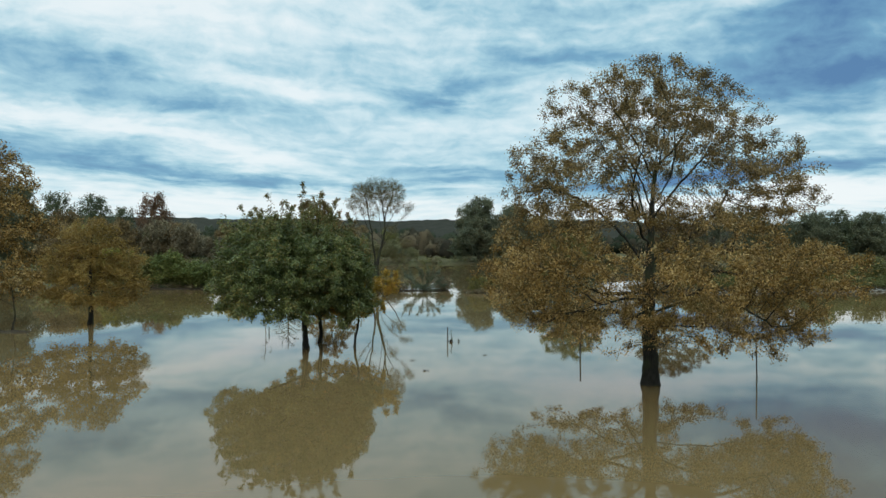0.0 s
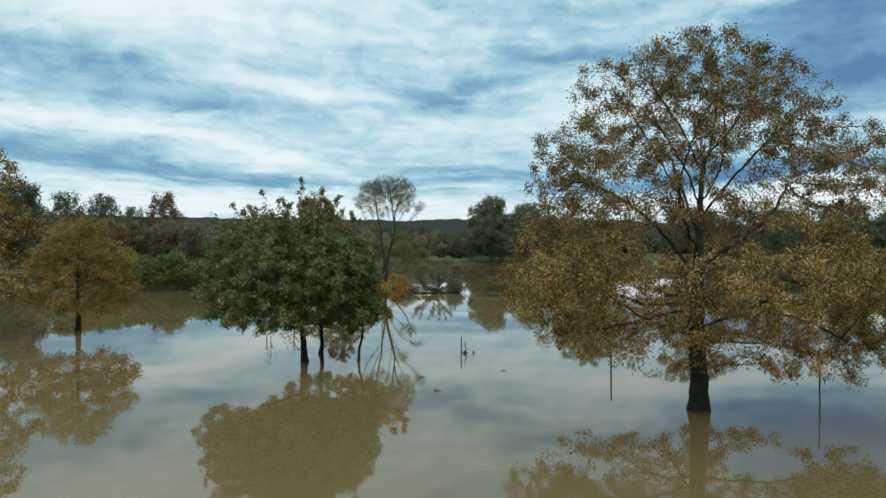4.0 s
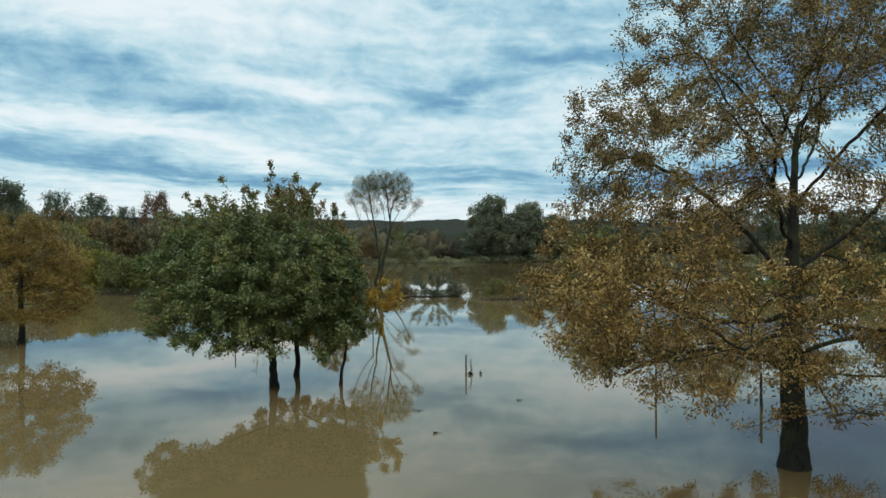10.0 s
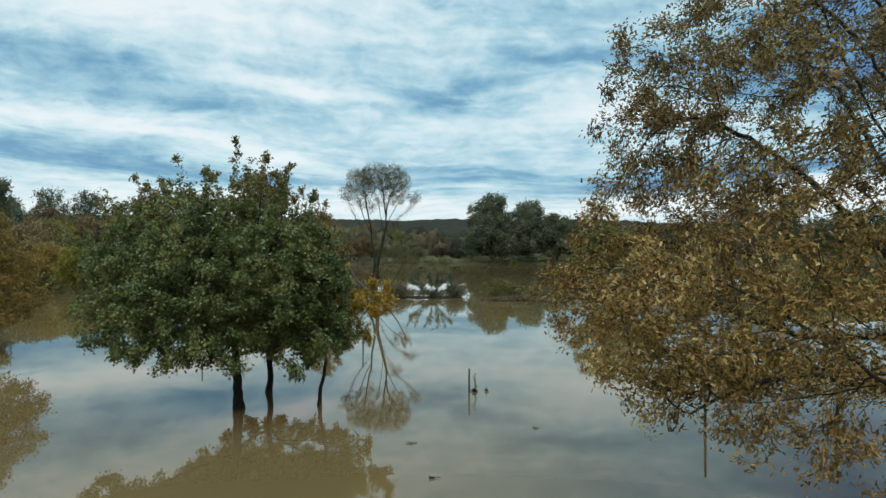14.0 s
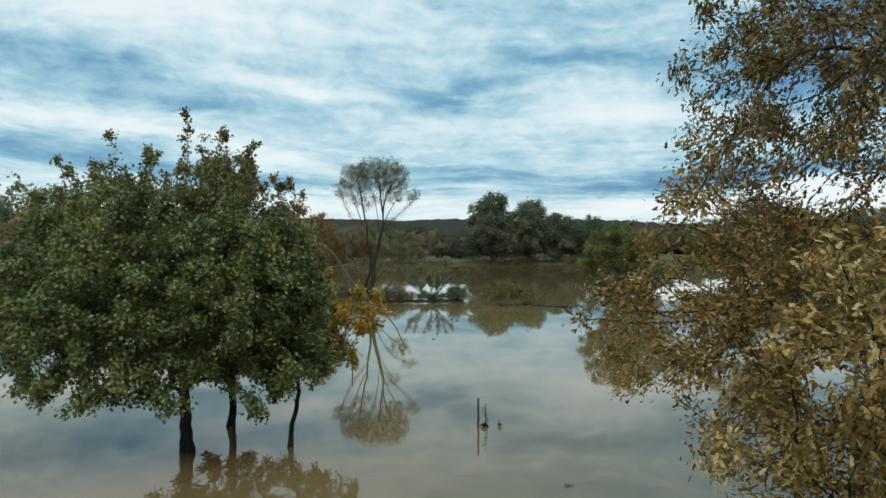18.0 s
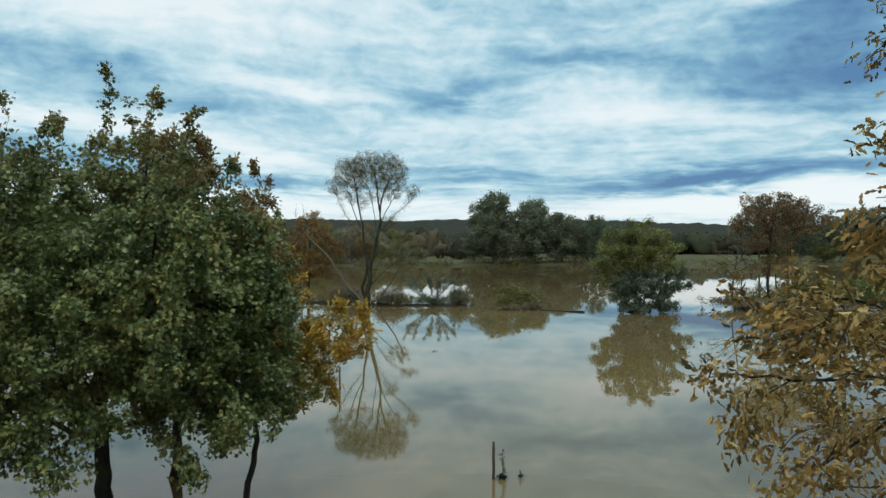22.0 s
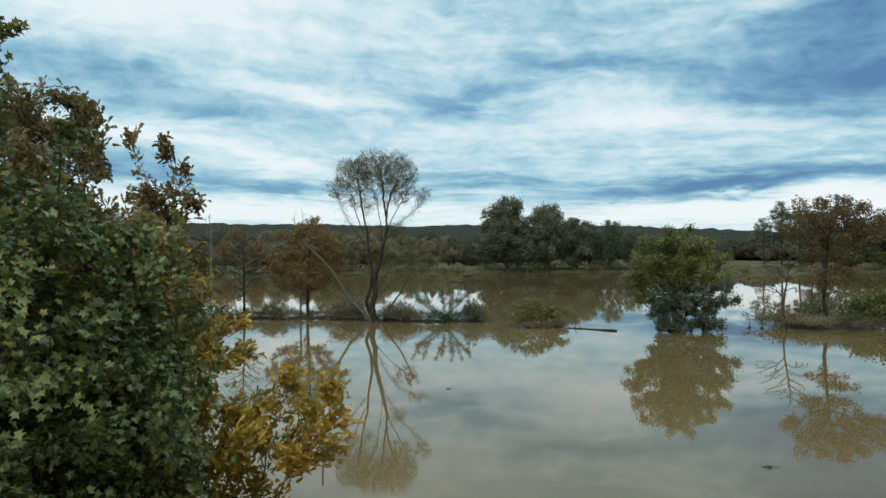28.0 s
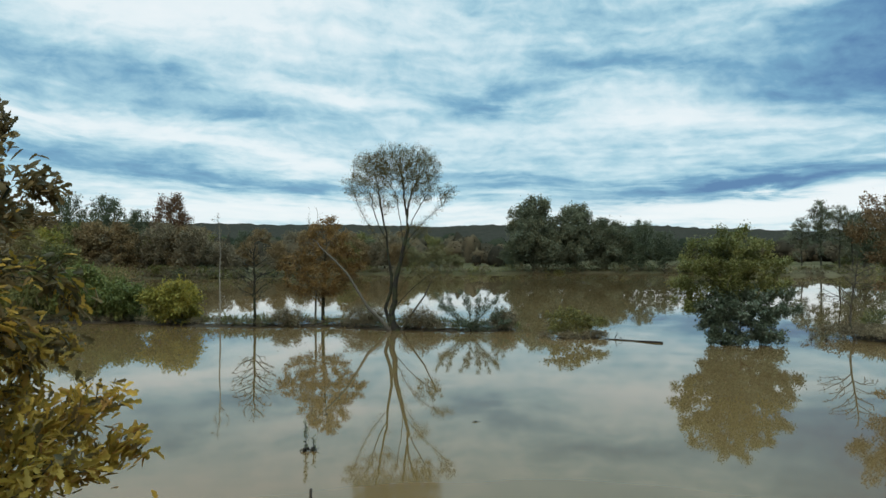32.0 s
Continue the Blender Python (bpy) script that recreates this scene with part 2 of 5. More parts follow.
MAPLE_LEAF = leaf_material("green_maple_leaf", [(0.0, (0.042, 0.055, 0.016)), (0.45, (0.096, 0.116, 0.034)), (0.8, (0.172, 0.186, 0.060)), (1.0, (0.25, 0.20, 0.060))], 0.28, 0.36, 0.9, 0.5, 0.25)
AMBER_LEAF = leaf_material("amber_oak_leaf", [(0.0, (0.125, 0.085, 0.026)), (0.5, (0.25, 0.155, 0.040)), (1.0, (0.38, 0.24, 0.066))], 0.38)
RUSSET_LEAF = leaf_material("russet_leaf", [(0.0, (0.078, 0.054, 0.026)), (0.5, (0.165, 0.102, 0.046)), (1.0, (0.27, 0.175, 0.085))], 0.32, 0.6, 0.7, 0.12)
PURPLE_LEAF = leaf_material("dark_russet_leaf", [(0.0, (0.070, 0.042, 0.024)), (1.0, (0.165, 0.090, 0.046))], 0.2, 0.6, 0.8, 0.1)
DARK_LEAF = leaf_material("dark_green_leaf", [(0.0, (0.046, 0.060, 0.034)), (0.6, (0.082, 0.098, 0.052)), (1.0, (0.13, 0.138, 0.070))], 0.2, 0.55, 0.8, 0.1)
WILLOW_LEAF = leaf_material("grey_green_willow_leaf", [(0.0, (0.074, 0.084, 0.052)), (0.6, (0.130, 0.140, 0.085)), (1.0, (0.20, 0.19, 0.105))], 0.32, 0.55, 0.8, 0.12)
ALDER_LEAF = leaf_material("olive_alder_leaf", [(0.0, (0.085, 0.092, 0.028)), (0.6, (0.165, 0.166, 0.050)), (1.0, (0.27, 0.240, 0.080))], 0.35, 0.5, 0.8, 0.3)
SALLOW_LEAF = leaf_material("blue_green_shrub_leaf", [(0.0, (0.060, 0.080, 0.048)), (0.6, (0.105, 0.130, 0.080)), (1.0, (0.19, 0.21, 0.15))], 0.3, 0.4, 0.8, 0.4)
OLIVE_LEAF = leaf_material("olive_leaf", [(0.0, (0.066, 0.072, 0.024)), (0.6, (0.140, 0.134, 0.042)), (1.0, (0.23, 0.20, 0.064))], 0.3, 0.6, 0.8, 0.15)
YELLOW_LEAF = leaf_material("yellow_green_leaf", [(0.0, (0.11, 0.11, 0.024)), (0.6, (0.23, 0.20, 0.036)), (1.0, (0.34, 0.26, 0.05))], 0.3, 0.6, 0.8, 0.2)
DULL_LEAF = leaf_material("dull_brown_leaf", [(0.0, (0.090, 0.066, 0.034)), (0.6, (0.185, 0.124, 0.054)), (1.0, (0.28, 0.190, 0.090))], 0.25, 0.65, 0.8, 0.12)
RUST_LEAF = leaf_material("rust_oak_leaf", [(0.0, (0.085, 0.052, 0.020)), (0.5, (0.185, 0.105, 0.034)), (1.0, (0.30, 0.175, 0.058))], 0.32, 0.55, 0.9, 0.3)
BROWN_LEAF = leaf_material("turned_brown_leaf", [(0.0, (0.080, 0.064, 0.026)), (0.5, (0.165, 0.112, 0.042)), (1.0, (0.27, 0.175, 0.070))], 0.36, 0.5, 0.9, 0.5)
BRONZE_LEAF = leaf_material("bronze_maple_leaf", [(0.0, (0.080, 0.078, 0.026)), (0.5, (0.150, 0.130, 0.042)), (1.0, (0.24, 0.165, 0.06))], 0.36, 0.4, 0.9, 0.5)
PALE_OLIVE_LEAF = leaf_material("pale_olive_leaf", [(0.0, (0.095, 0.090, 0.040)), (0.6, (0.170, 0.155, 0.070)), (1.0, (0.25, 0.22, 0.11))], 0.32, 0.6, 0.8, 0.2)
PALE_GOLD_LEAF = leaf_material("pale_gold_leaf", [(0.0, (0.12, 0.10, 0.040)), (0.6, (0.23, 0.19, 0.075)), (1.0, (0.34, 0.28, 0.12))], 0.35, 0.6, 0.8, 0.2)
WILLOW_TOP_LEAF = leaf_material("faded_willow_leaf", [(0.0, (0.075, 0.064, 0.026)), (0.6, (0.150, 0.118, 0.046)), (1.0, (0.24, 0.185, 0.075))], 0.45, 0.6, 0.8, 0.2, 0.1)
GREEN_LEAF = leaf_material("hedge_green_leaf", [(0.0, (0.055, 0.074, 0.020)), (0.6, (0.115, 0.135, 0.036)), (1.0, (0.20, 0.195, 0.055))], 0.25, 0.55, 0.8, 0.2)
DRAB_LEAF = leaf_material("faded_brown_leaf", [(0.0, (0.090, 0.074, 0.046)), (0.6, (0.165, 0.130, 0.075)), (1.0, (0.25, 0.20, 0.115))], 0.2, 0.65, 0.8, 0.15)
FAR_GREEN_LEAF = leaf_material("far_wood_green", [(0.0, (0.020, 0.026, 0.017)), (0.6, (0.036, 0.042, 0.026)), (1.0, (0.058, 0.058, 0.036))], 0.1, 0.9, 1.0, 0.02, 0.0)
FAR_BROWN_LEAF = leaf_material("far_wood_brown", [(0.0, (0.028, 0.026, 0.019)), (0.6, (0.052, 0.044, 0.029)), (1.0, (0.085, 0.066, 0.040))], 0.1, 0.9, 1.0, 0.02, 0.0)
OAK_BARK = bark_material("dark_oak_bark", (0.010, 0.009, 0.007), (0.040, 0.034, 0.027), 0.3)
GREY_BARK = bark_material("grey_bark", (0.030, 0.025, 0.020), (0.10, 0.086, 0.068), 0.25)
PALE_BARK = bark_material("pale_bark", (0.10, 0.088, 0.070), (0.30, 0.27, 0.22), 0.0)
STEM_BARK = bark_material("weathered_stem_bark", (0.045, 0.038, 0.030), (0.15, 0.13, 0.105), 0.1)
WATER = water_material()
GROUND = ground_material()
BANK = plain_material("muddy_bank_with_litter", (0.018, 0.014, 0.009), (0.054, 0.043, 0.029), 3.5, 0.95, 0.9, 0.06)
STONE = plain_material("pale_rubble", (0.15, 0.14, 0.12), (0.34, 0.31, 0.27), 7.0)
POST_WOOD = plain_material("wet_dark_wood", (0.020, 0.016, 0.012), (0.075, 0.060, 0.045), 14.0, 0.75)
GRASS = leaf_material("bank_grass", [(0.0, (0.050, 0.062, 0.020)), (0.6, (0.11, 0.12, 0.038)), (1.0, (0.22, 0.20, 0.09))], 0.3, 0.7, 0.9, 0.3)
WHITEWASH = plain_material("whitewashed_wall", (0.55, 0.54, 0.50), (0.72, 0.71, 0.67), 2.0, 0.85, 0.1)
DRIFT = plain_material("wet_driftwood", (0.006, 0.005, 0.004), (0.018, 0.014, 0.011), 16.0, 0.95)
DARK_GLASS = plain_material("dark_window_glass", (0.02, 0.022, 0.025), (0.04, 0.043, 0.048), 1.0, 0.15, 0.0)
ROOF_TILE = plain_material("brown_roof_tiles", (0.085, 0.050, 0.036), (0.15, 0.090, 0.062), 3.0, 0.85)


# ---------------------------------------------------------------- mesh helpers
def mesh_from(name, verts, loops, counts, mat):
    """A mesh from numpy arrays: vertices (n, 3), the flat list of corners, and the corners of each face."""
    me = bpy.data.meshes.new(name)
    verts, loops, counts = np.asarray(verts, np.float32), np.asarray(loops, np.int32), np.asarray(counts, np.int32)
    me.vertices.add(len(verts))
    me.vertices.foreach_set("co", verts.ravel())
    me.loops.add(len(loops))
    me.loops.foreach_set("vertex_index", loops)
    me.polygons.add(len(counts))
    me.polygons.foreach_set("loop_start", np.concatenate(([0], np.cumsum(counts)[:-1])).astype(np.int32))
    me.polygons.foreach_set("loop_total", counts)
    me.update(calc_edges=True)
    me.validate()
    me.materials.append(mat)
    return me


def part(name, me, parent=None, label="", kind=""):
    ob = new(name, me)
    if parent is not None:
        ob.parent = parent
    return tagged(ob, label, kind=kind)


def thing(name, at, label, category, group="", kind=""):
    ob = new(name)
    ob.location = at
    return tagged(ob, label, category, group, kind)


def from_bm(name, bm, mat, smooth=False):
    me = bpy.data.meshes.new(name)
    bm.to_mesh(me)
    bm.free()
    me.materials.append(mat)
    if smooth:
        me.polygons.foreach_set("use_smooth", [True] * len(me.polygons))
    return me


# ---------------------------------------------------------------- trees
def lobes_points(rng, lobes, n, shell=0.5):
    """Points in a crown made of overlapping ellipsoids (x, y, z, rx, ry, rz[, weight]), denser towards the outside."""
    w = np.array([l[3] * l[4] * l[5] * (l[6] if len(l) > 6 else 1.0) for l in lobes])
    pick = rng.choice(len(lobes), n, p=w / w.sum())
    d = rng.normal(size=(n, 3))
    d /= np.linalg.norm(d, axis=1)[:, None]
    r = rng.random(n) ** (shell / 1.5)
    L = np.array([l[:6] for l in lobes])
    return L[pick, :3] + d * r[:, None] * L[pick, 3:6]


def grow(rng, att, start, step, kill=1.7, reach=40.0, up=0.0, jitter=0.18, most=200, rise=(0.3, 0.8), clear=0.2):
    """Branches that grow from the points of a trunk towards the points of the crown. Returns places and parents."""
    pos, par = [np.array(p, float) for p in start[0]], list(start[1])
    m0 = start[2]
    alive = np.ones(len(att), bool)
    P = np.array(pos)
    # limbs leave the trunk below the part of the crown that they feed: little for low limbs, steeply for high ones
    lo, hi = att[:, 2].min(), att[:, 2].max()
    slope = rise[0] + (rise[1] - rise[0]) * ((att[:, 2] - lo) / (hi - lo + 1e-9))
    D = np.linalg.norm(att[:, None] - P[None], axis=2)
    flatd = np.linalg.norm(att[:, None, :2] - P[None, :, :2], axis=2)
    first = np.sqrt(flatd ** 2 + 2.0 * (att[:, None, 2] - P[None, :, 2] - slope[:, None] * flatd) ** 2)
    first[:, : max(1, int(m0 * clear))] += 50.0
    first[:, m0:] = D[:, m0:] * 0.9
    near = first.argmin(1)
    dist = D[np.arange(len(att)), near] * 1.15
    kids = {}
    for _ in range(most):
        act = alive & (dist < reach)
        if not act.any():
            break
        dirs = att[act] - P[near[act]]
        dirs /= np.linalg.norm(dirs, axis=1)[:, None] + 1e-9
        acc = np.zeros((len(P), 3))
        np.add.at(acc, near[act], dirs)
        who = np.unique(near[act])
        fresh = []
        for i in who:
            if kids.get(i, 0) >= 4:
                continue
            d = acc[i] / (np.linalg.norm(acc[i]) + 1e-9) + rng.normal(size=3) * jitter
            if par[i] >= 0:
                d = d + 0.45 * (P[i] - P[par[i]]) / (np.linalg.norm(P[i] - P[par[i]]) + 1e-9)
            d[2] += up
            d /= np.linalg.norm(d) + 1e-9
            fresh.append((i, P[i] + d * step))
            kids[i] = kids.get(i, 0) + 1
        if not fresh:
            break
        base = len(P)
        Q = np.array([q for _, q in fresh])
        par += [int(i) for i, _ in fresh]
        P = np.vstack((P, Q))
        D = np.linalg.norm(att[:, None] - Q[None], axis=2)
        j, dj = D.argmin(1), D.min(1)
        better = dj < dist
        near[better], dist[better] = base + j[better], dj[better]
        alive &= dist > kill * step
    return P, np.array(par)


def thickness(P, par, tip, base):
    n = len(P)
    leafend = np.ones(n, bool)
    leafend[par[par >= 0]] = False
    acc = np.where(leafend, tip ** 2.3, 0.0)
    for i in range(n - 1, 0, -1):
        if par[i] >= 0:
            acc[par[i]] += acc[i]
    r = acc ** (1 / 2.3)
    k = math.log(base / tip) / max(1e-6, math.log(r[0] / tip))
    return tip * (r / tip) ** k, leafend


def chains(P, par, r):
    kids = [[] for _ in range(len(P))]
    for i, p in enumerate(par):
        if p >= 0:
            kids[p].append(i)
    out, todo = [], [(0, -1)]
    while todo:
        i, p = todo.pop()
        line = [p, i] if p >= 0 else [i]
        while kids[i]:
            ks = sorted(kids[i], key=lambda k: -r[k])
            for k in ks[1:]:
                todo.append((k, i))
            i = ks[0]
            line.append(i)
        out.append(line)
    return out


def tubes(P, r, lines, sides=None):
    """Round branches along lines of points."""
    V, L, C, off = [], [], [], 0
    for line in lines:
        p = P[line]
        rr = r[line].copy()
        if len(line) > 1 and rr[0] > rr[1]:
            rr[0] = rr[1]
        k = sides or (12 if rr.max() > 0.14 else 8 if rr.max() > 0.05 else 5 if rr.max() > 0.018 else 3)
        t = np.gradient(p, axis=0)
        t /= np.linalg.norm(t, axis=1)[:, None] + 1e-9
        ref = np.where(np.abs(t[:, 2:3]) > 0.9, np.array([[1.0, 0, 0]]), np.array([[0, 0, 1.0]]))
        if abs(t[0, 2]) > 0.6:
            ref = np.tile([[1.0, 0.05, 0]], (len(p), 1))
        u = np.cross(t, ref)
        u /= np.linalg.norm(u, axis=1)[:, None] + 1e-9
        w = np.cross(t, u)
        a = np.arange(k) * 2 * math.pi / k
        ring = p[:, None] + rr[:, None, None] * (np.cos(a)[None, :, None] * u[:, None] + np.sin(a)[None, :, None] * w[:, None])
        V.append(ring.reshape(-1, 3))
        m = len(p)
        i = np.arange(m - 1)[:, None] * k
        j = np.arange(k)[None]
        jn = (j + 1) % k
        q = np.stack((i + j, i + jn, i + k + jn, i + k + j), -1).reshape(-1, 4) + off
        L.append(q.ravel())
        C.append(np.full(len(q), 4))
        L.append(np.arange(k) + off + (m - 1) * k)
        C.append(np.array([k]))
        off += m * k
    return np.vstack(V), np.concatenate(L), np.concatenate(C)


def leaf_shape(kind):
    """Half outlines (y along the leaf, x out from its midrib), for a leaf 1 long."""
    if kind == "oak":
        half = [(0.0, 0.0), (0.21, 0.34), (0.11, 0.50), (0.24, 0.74), (0.0, 1.0)]
    elif kind == "lobed":
        half = [(0.0, 0.0), (0.13, 0.24), (0.07, 0.34), (0.22, 0.52), (0.12, 0.62), (0.22, 0.80), (0.0, 1.0)]
    elif kind == "maple":
        half = [(0.0, 0.0), (0.40, 0.03), (0.20, 0.27), (0.57, 0.52), (0.20, 0.62), (0.0, 1.0)]
    elif kind == "plain":
        half = [(0.0, 0.0), (0.24, 0.35), (0.20, 0.70), (0.0, 1.0)]
    elif kind == "spray":
        half = [(0.0, 0.0), (0.30, 0.48), (0.0, 1.0)]
    elif kind == "slim":
        half = [(0.0, 0.0), (0.09, 0.40), (0.0, 1.0)]
    else:
        half = [(0.0, 0.0), (0.30, 0.10), (0.16, 0.30), (0.46, 0.52), (0.0, 1.0)]
    n = len(half)
    right = [(x, y, 0.16 * x + 0.10 * math.sin(y * 2.6)) for x, y in half]
    left = [(-x, y, z) for x, y, z in right[1:-1]]
    verts = right + left
    f1 = list(range(n))
    f2 = [0] + [n - 1] + [n + k for k in range(n - 3, -1, -1)]
    return np.array(verts), [f1, f2]


def leaves(rng, places, out, size, kind, droop=0.3, flat=0.55, vary=0.35):
    """Leaves at places. out: the way in which each one points."""
    n = len(places)
    T, faces = leaf_shape(kind)
    y = out + rng.normal(size=(n, 3)) * 0.55
    y[:, 2] -= droop
    y /= np.linalg.norm(y, axis=1)[:, None] + 1e-9
    up = rng.normal(size=(n, 3)) * (1 - flat) * 1.6
    up[:, 2] += 1.0
    x = np.cross(y, up)
    x /= np.linalg.norm(x, axis=1)[:, None] + 1e-9
    z = np.cross(x, y)
    s = size * (1 + (rng.random(n) - 0.5) * 2 * vary)
    V = places[:, None] + s[:, None, None] * (T[None, :, 0:1] * x[:, None] + T[None, :, 1:2] * y[:, None] + T[None, :, 2:3] * z[:, None])
    m = len(T)
    flatface = np.array([i for f in faces for i in f])
    L = (np.arange(n)[:, None] * m + flatface[None]).ravel()
    C = np.tile([len(f) for f in faces], n)
    return V.reshape(-1, 3), L, C


def tree(name, at, label, category, seed, lobes, trunk, base, leaf, bark, n_att=500, step=0.3, tip=0.006, leaf_size=0.1,
         leaf_kind="oak", n_leaves=8000, cluster=0.14, twig_limit=0.02, limbs=6, droop=0.3, up=0.0, shell=0.5, jitter=0.18,
         group="", flat=0.55, rise=(0.3, 0.8), kill=1.7, scaffold=(), tuft=1.0, shoots=(), clear=0.2, turned_or_backlit=(), slim=1.0, spires=(), clump=0.0):
    """A tree: trunk, main limbs, twigs and leaves. lobes: its crown, from its base; trunk: points of its trunk."""
    rng = np.random.default_rng(seed)
    root = thing(name, at, label, category, group)
    line = []
    tp = np.array(trunk, float)
    for a, b in zip(tp[:-1], tp[1:]):
        m = max(1, int(np.linalg.norm(b - a) / step))
        line += [a + (b - a) * i / m for i in range(m)]
    line.append(tp[-1])
    line = np.array(line)
    line[1:-1] += rng.normal(size=(len(line) - 2, 3)) * 0.012
    start, stem = list(line), list(range(-1, len(line) - 1))
    for z0, deg, far, lift, sag in scaffold:  # main limbs: height on the trunk, bearing, reach, rise, sag at the end
        i = int(np.abs(line[:, 2] - z0).argmin())
        d = np.array([math.cos(radians(deg)), math.sin(radians(deg)), 0.0])
        m = max(3, int(math.hypot(far, lift) / step))
        bend = rng.normal(size=3) * 0.07 * (far + 0.6 * lift)
        last = i
        for k in range(1, m + 1):
            t = k / m
            q = line[i] + d * far * t + np.array([0, 0, lift * t - sag * t * t]) + bend * math.sin(math.pi * t) + rng.normal(size=3) * step * 0.10
            start.append(q)
            stem.append(last)
            last = len(start) - 1
    att = lobes_points(rng, lobes, n_att, shell)
    P, par = grow(rng, att, (start, stem, len(line)), step, up=up, jitter=jitter, rise=rise, kill=kill, clear=clear)
    sprout = len(P)
    if shoots:  # upright shoots on the highest twigs: how many, from which height, how long
        count, floor_z, long = shoots
        high = [i for i in np.argsort(-P[:, 2]) if P[i, 2] > floor_z]
        chosen = []
        for i in high:
            near = np.linalg.norm(P[high][:, :2] - P[i, :2], axis=1) < 0.45
            if P[i, 2] >= P[high][near, 2].max() - 0.02 and all(np.linalg.norm(P[i, :2] - P[c, :2]) > 0.4 for c in chosen):
                chosen.append(i)
            if len(chosen) >= count:
                break
        Q, pq = [], []
        for i in chosen:
            m = int(rng.integers(2, max(3, int(long / step))))
            d = np.array([rng.normal() * 0.14, rng.normal() * 0.14, 1.0])
            last, q = i, P[i]
            for _ in range(m):
                q = q + d * step + rng.normal(size=3) * 0.02
                Q.append(q)
                pq.append(last)
                last = len(P) + len(Q) - 1
        P, par = np.vstack((P, Q)), np.concatenate((par, pq))
    for sx, sy, top in spires:  # long leading shoots: place and height of the tip
        near = np.linalg.norm(P[:, :2] - np.array([sx, sy]), axis=1) < 0.55
        if not near.any():
            continue
        last = int(np.where(near)[0][P[near, 2].argmax()])
        m = max(2, int((top - P[last, 2]) / step))
        ways = np.linspace(P[last], np.array([sx, sy, top]), m + 1)[1:] + rng.normal(size=(m, 3)) * 0.025
        Q, pq = [], []
        for q in ways:
            Q.append(q)
            pq.append(last)
            last = len(P) + len(Q) - 1
            if rng.random() < 0.5:
                Q.append(q + np.array([rng.normal() * 0.12, rng.normal() * 0.12, 0.10]))
                pq.append(last)
        P, par = np.vstack((P, Q)), np.concatenate((par, pq))
    r, ends = thickness(P, par, tip, base)
    m = len(line)
    r[m:] = np.maximum(tip, r[m:] * np.where(r[m:] > 3 * tip, slim, 1.0))
    along = np.linspace(0, 1, m)
    r[:m] = np.minimum(r[:m], base * (1 - 0.55 * along))
    r[:m] *= 1 + 0.38 * np.exp(-np.maximum(line[:, 2] - 0.3, 0) / (base * 1.1))
    ch = chains(P, par, r)
    order = sorted(range(1, len(ch)), key=lambda c: -r[ch[c][1]] * len(ch[c]))
    V, L, C = tubes(P, r, [ch[0]])
    stem_part = part("trunk", mesh_from("trunk", V, L, C, bark), root)
    for c in order[:limbs]:
        V, L, C = tubes(P, r, [ch[c]])
        part("branch", mesh_from("branch", V, L, C, bark), stem_part)
    rest = [ch[c] for c in order[limbs:]]
    if rest:
        V, L, C = tubes(P, r, rest)
        part("branchwork", mesh_from("branchwork", V, L, C, bark), root, kind="stuff")
    if n_leaves:
        fine = np.where((r < twig_limit) & (par >= 0))[0]
        w = np.where(ends[fine], 2.2, 1.0)
        w = w * np.where(fine >= sprout, 0.5, 1.0)
        if tuft < 1:  # leaves sit in tufts on some of the twigs
            w = w * np.where(rng.random(len(fine)) < tuft, rng.uniform(0.5, 1.5, len(fine)), 0.04)
        if clump:  # foliage gathers in sprays with hollows between them
            px, py, pz = P[fine].T
            f = np.sin(4.3 * px + 1.4 * np.sin(2.3 * pz)) * np.cos(3.9 * py + 0.8 * np.sin(2.9 * px)) + np.sin(5.6 * pz + 1.7 * px - 1.1 * py)
            w = w * np.where(f > 0.15, 1.5, np.where(f > -0.5, 1.0 - 0.35 * clump, 1.0 - 0.85 * clump))
        pick = rng.choice(fine, n_leaves, p=w / w.sum())
        d = P[pick] - P[par[pick]]
        d /= np.linalg.norm(d, axis=1)[:, None] + 1e-9
        places = P[pick] - d * rng.random(n_leaves)[:, None] * step + rng.normal(size=(n_leaves, 3)) * np.where(pick >= sprout, 0.55, 1.0)[:, None] * cluster * 0.5
        is_upper = np.zeros(n_leaves, bool)
        if turned_or_backlit:  # upper leaves, turned first or coloured in as backlit on the great oak: their material and height
            is_upper = places[:, 2] + rng.normal(size=n_leaves) * 0.7 > turned_or_backlit[1]
        for sel, mat in ((~is_upper, leaf), (is_upper, turned_or_backlit[0] if turned_or_backlit else leaf)):
            if sel.any():
                V, L, C = leaves(rng, places[sel], d[sel], leaf_size, leaf_kind, droop, flat)
                part("foliage", mesh_from("foliage", V, L, C, mat), root, kind="stuff")
    return root


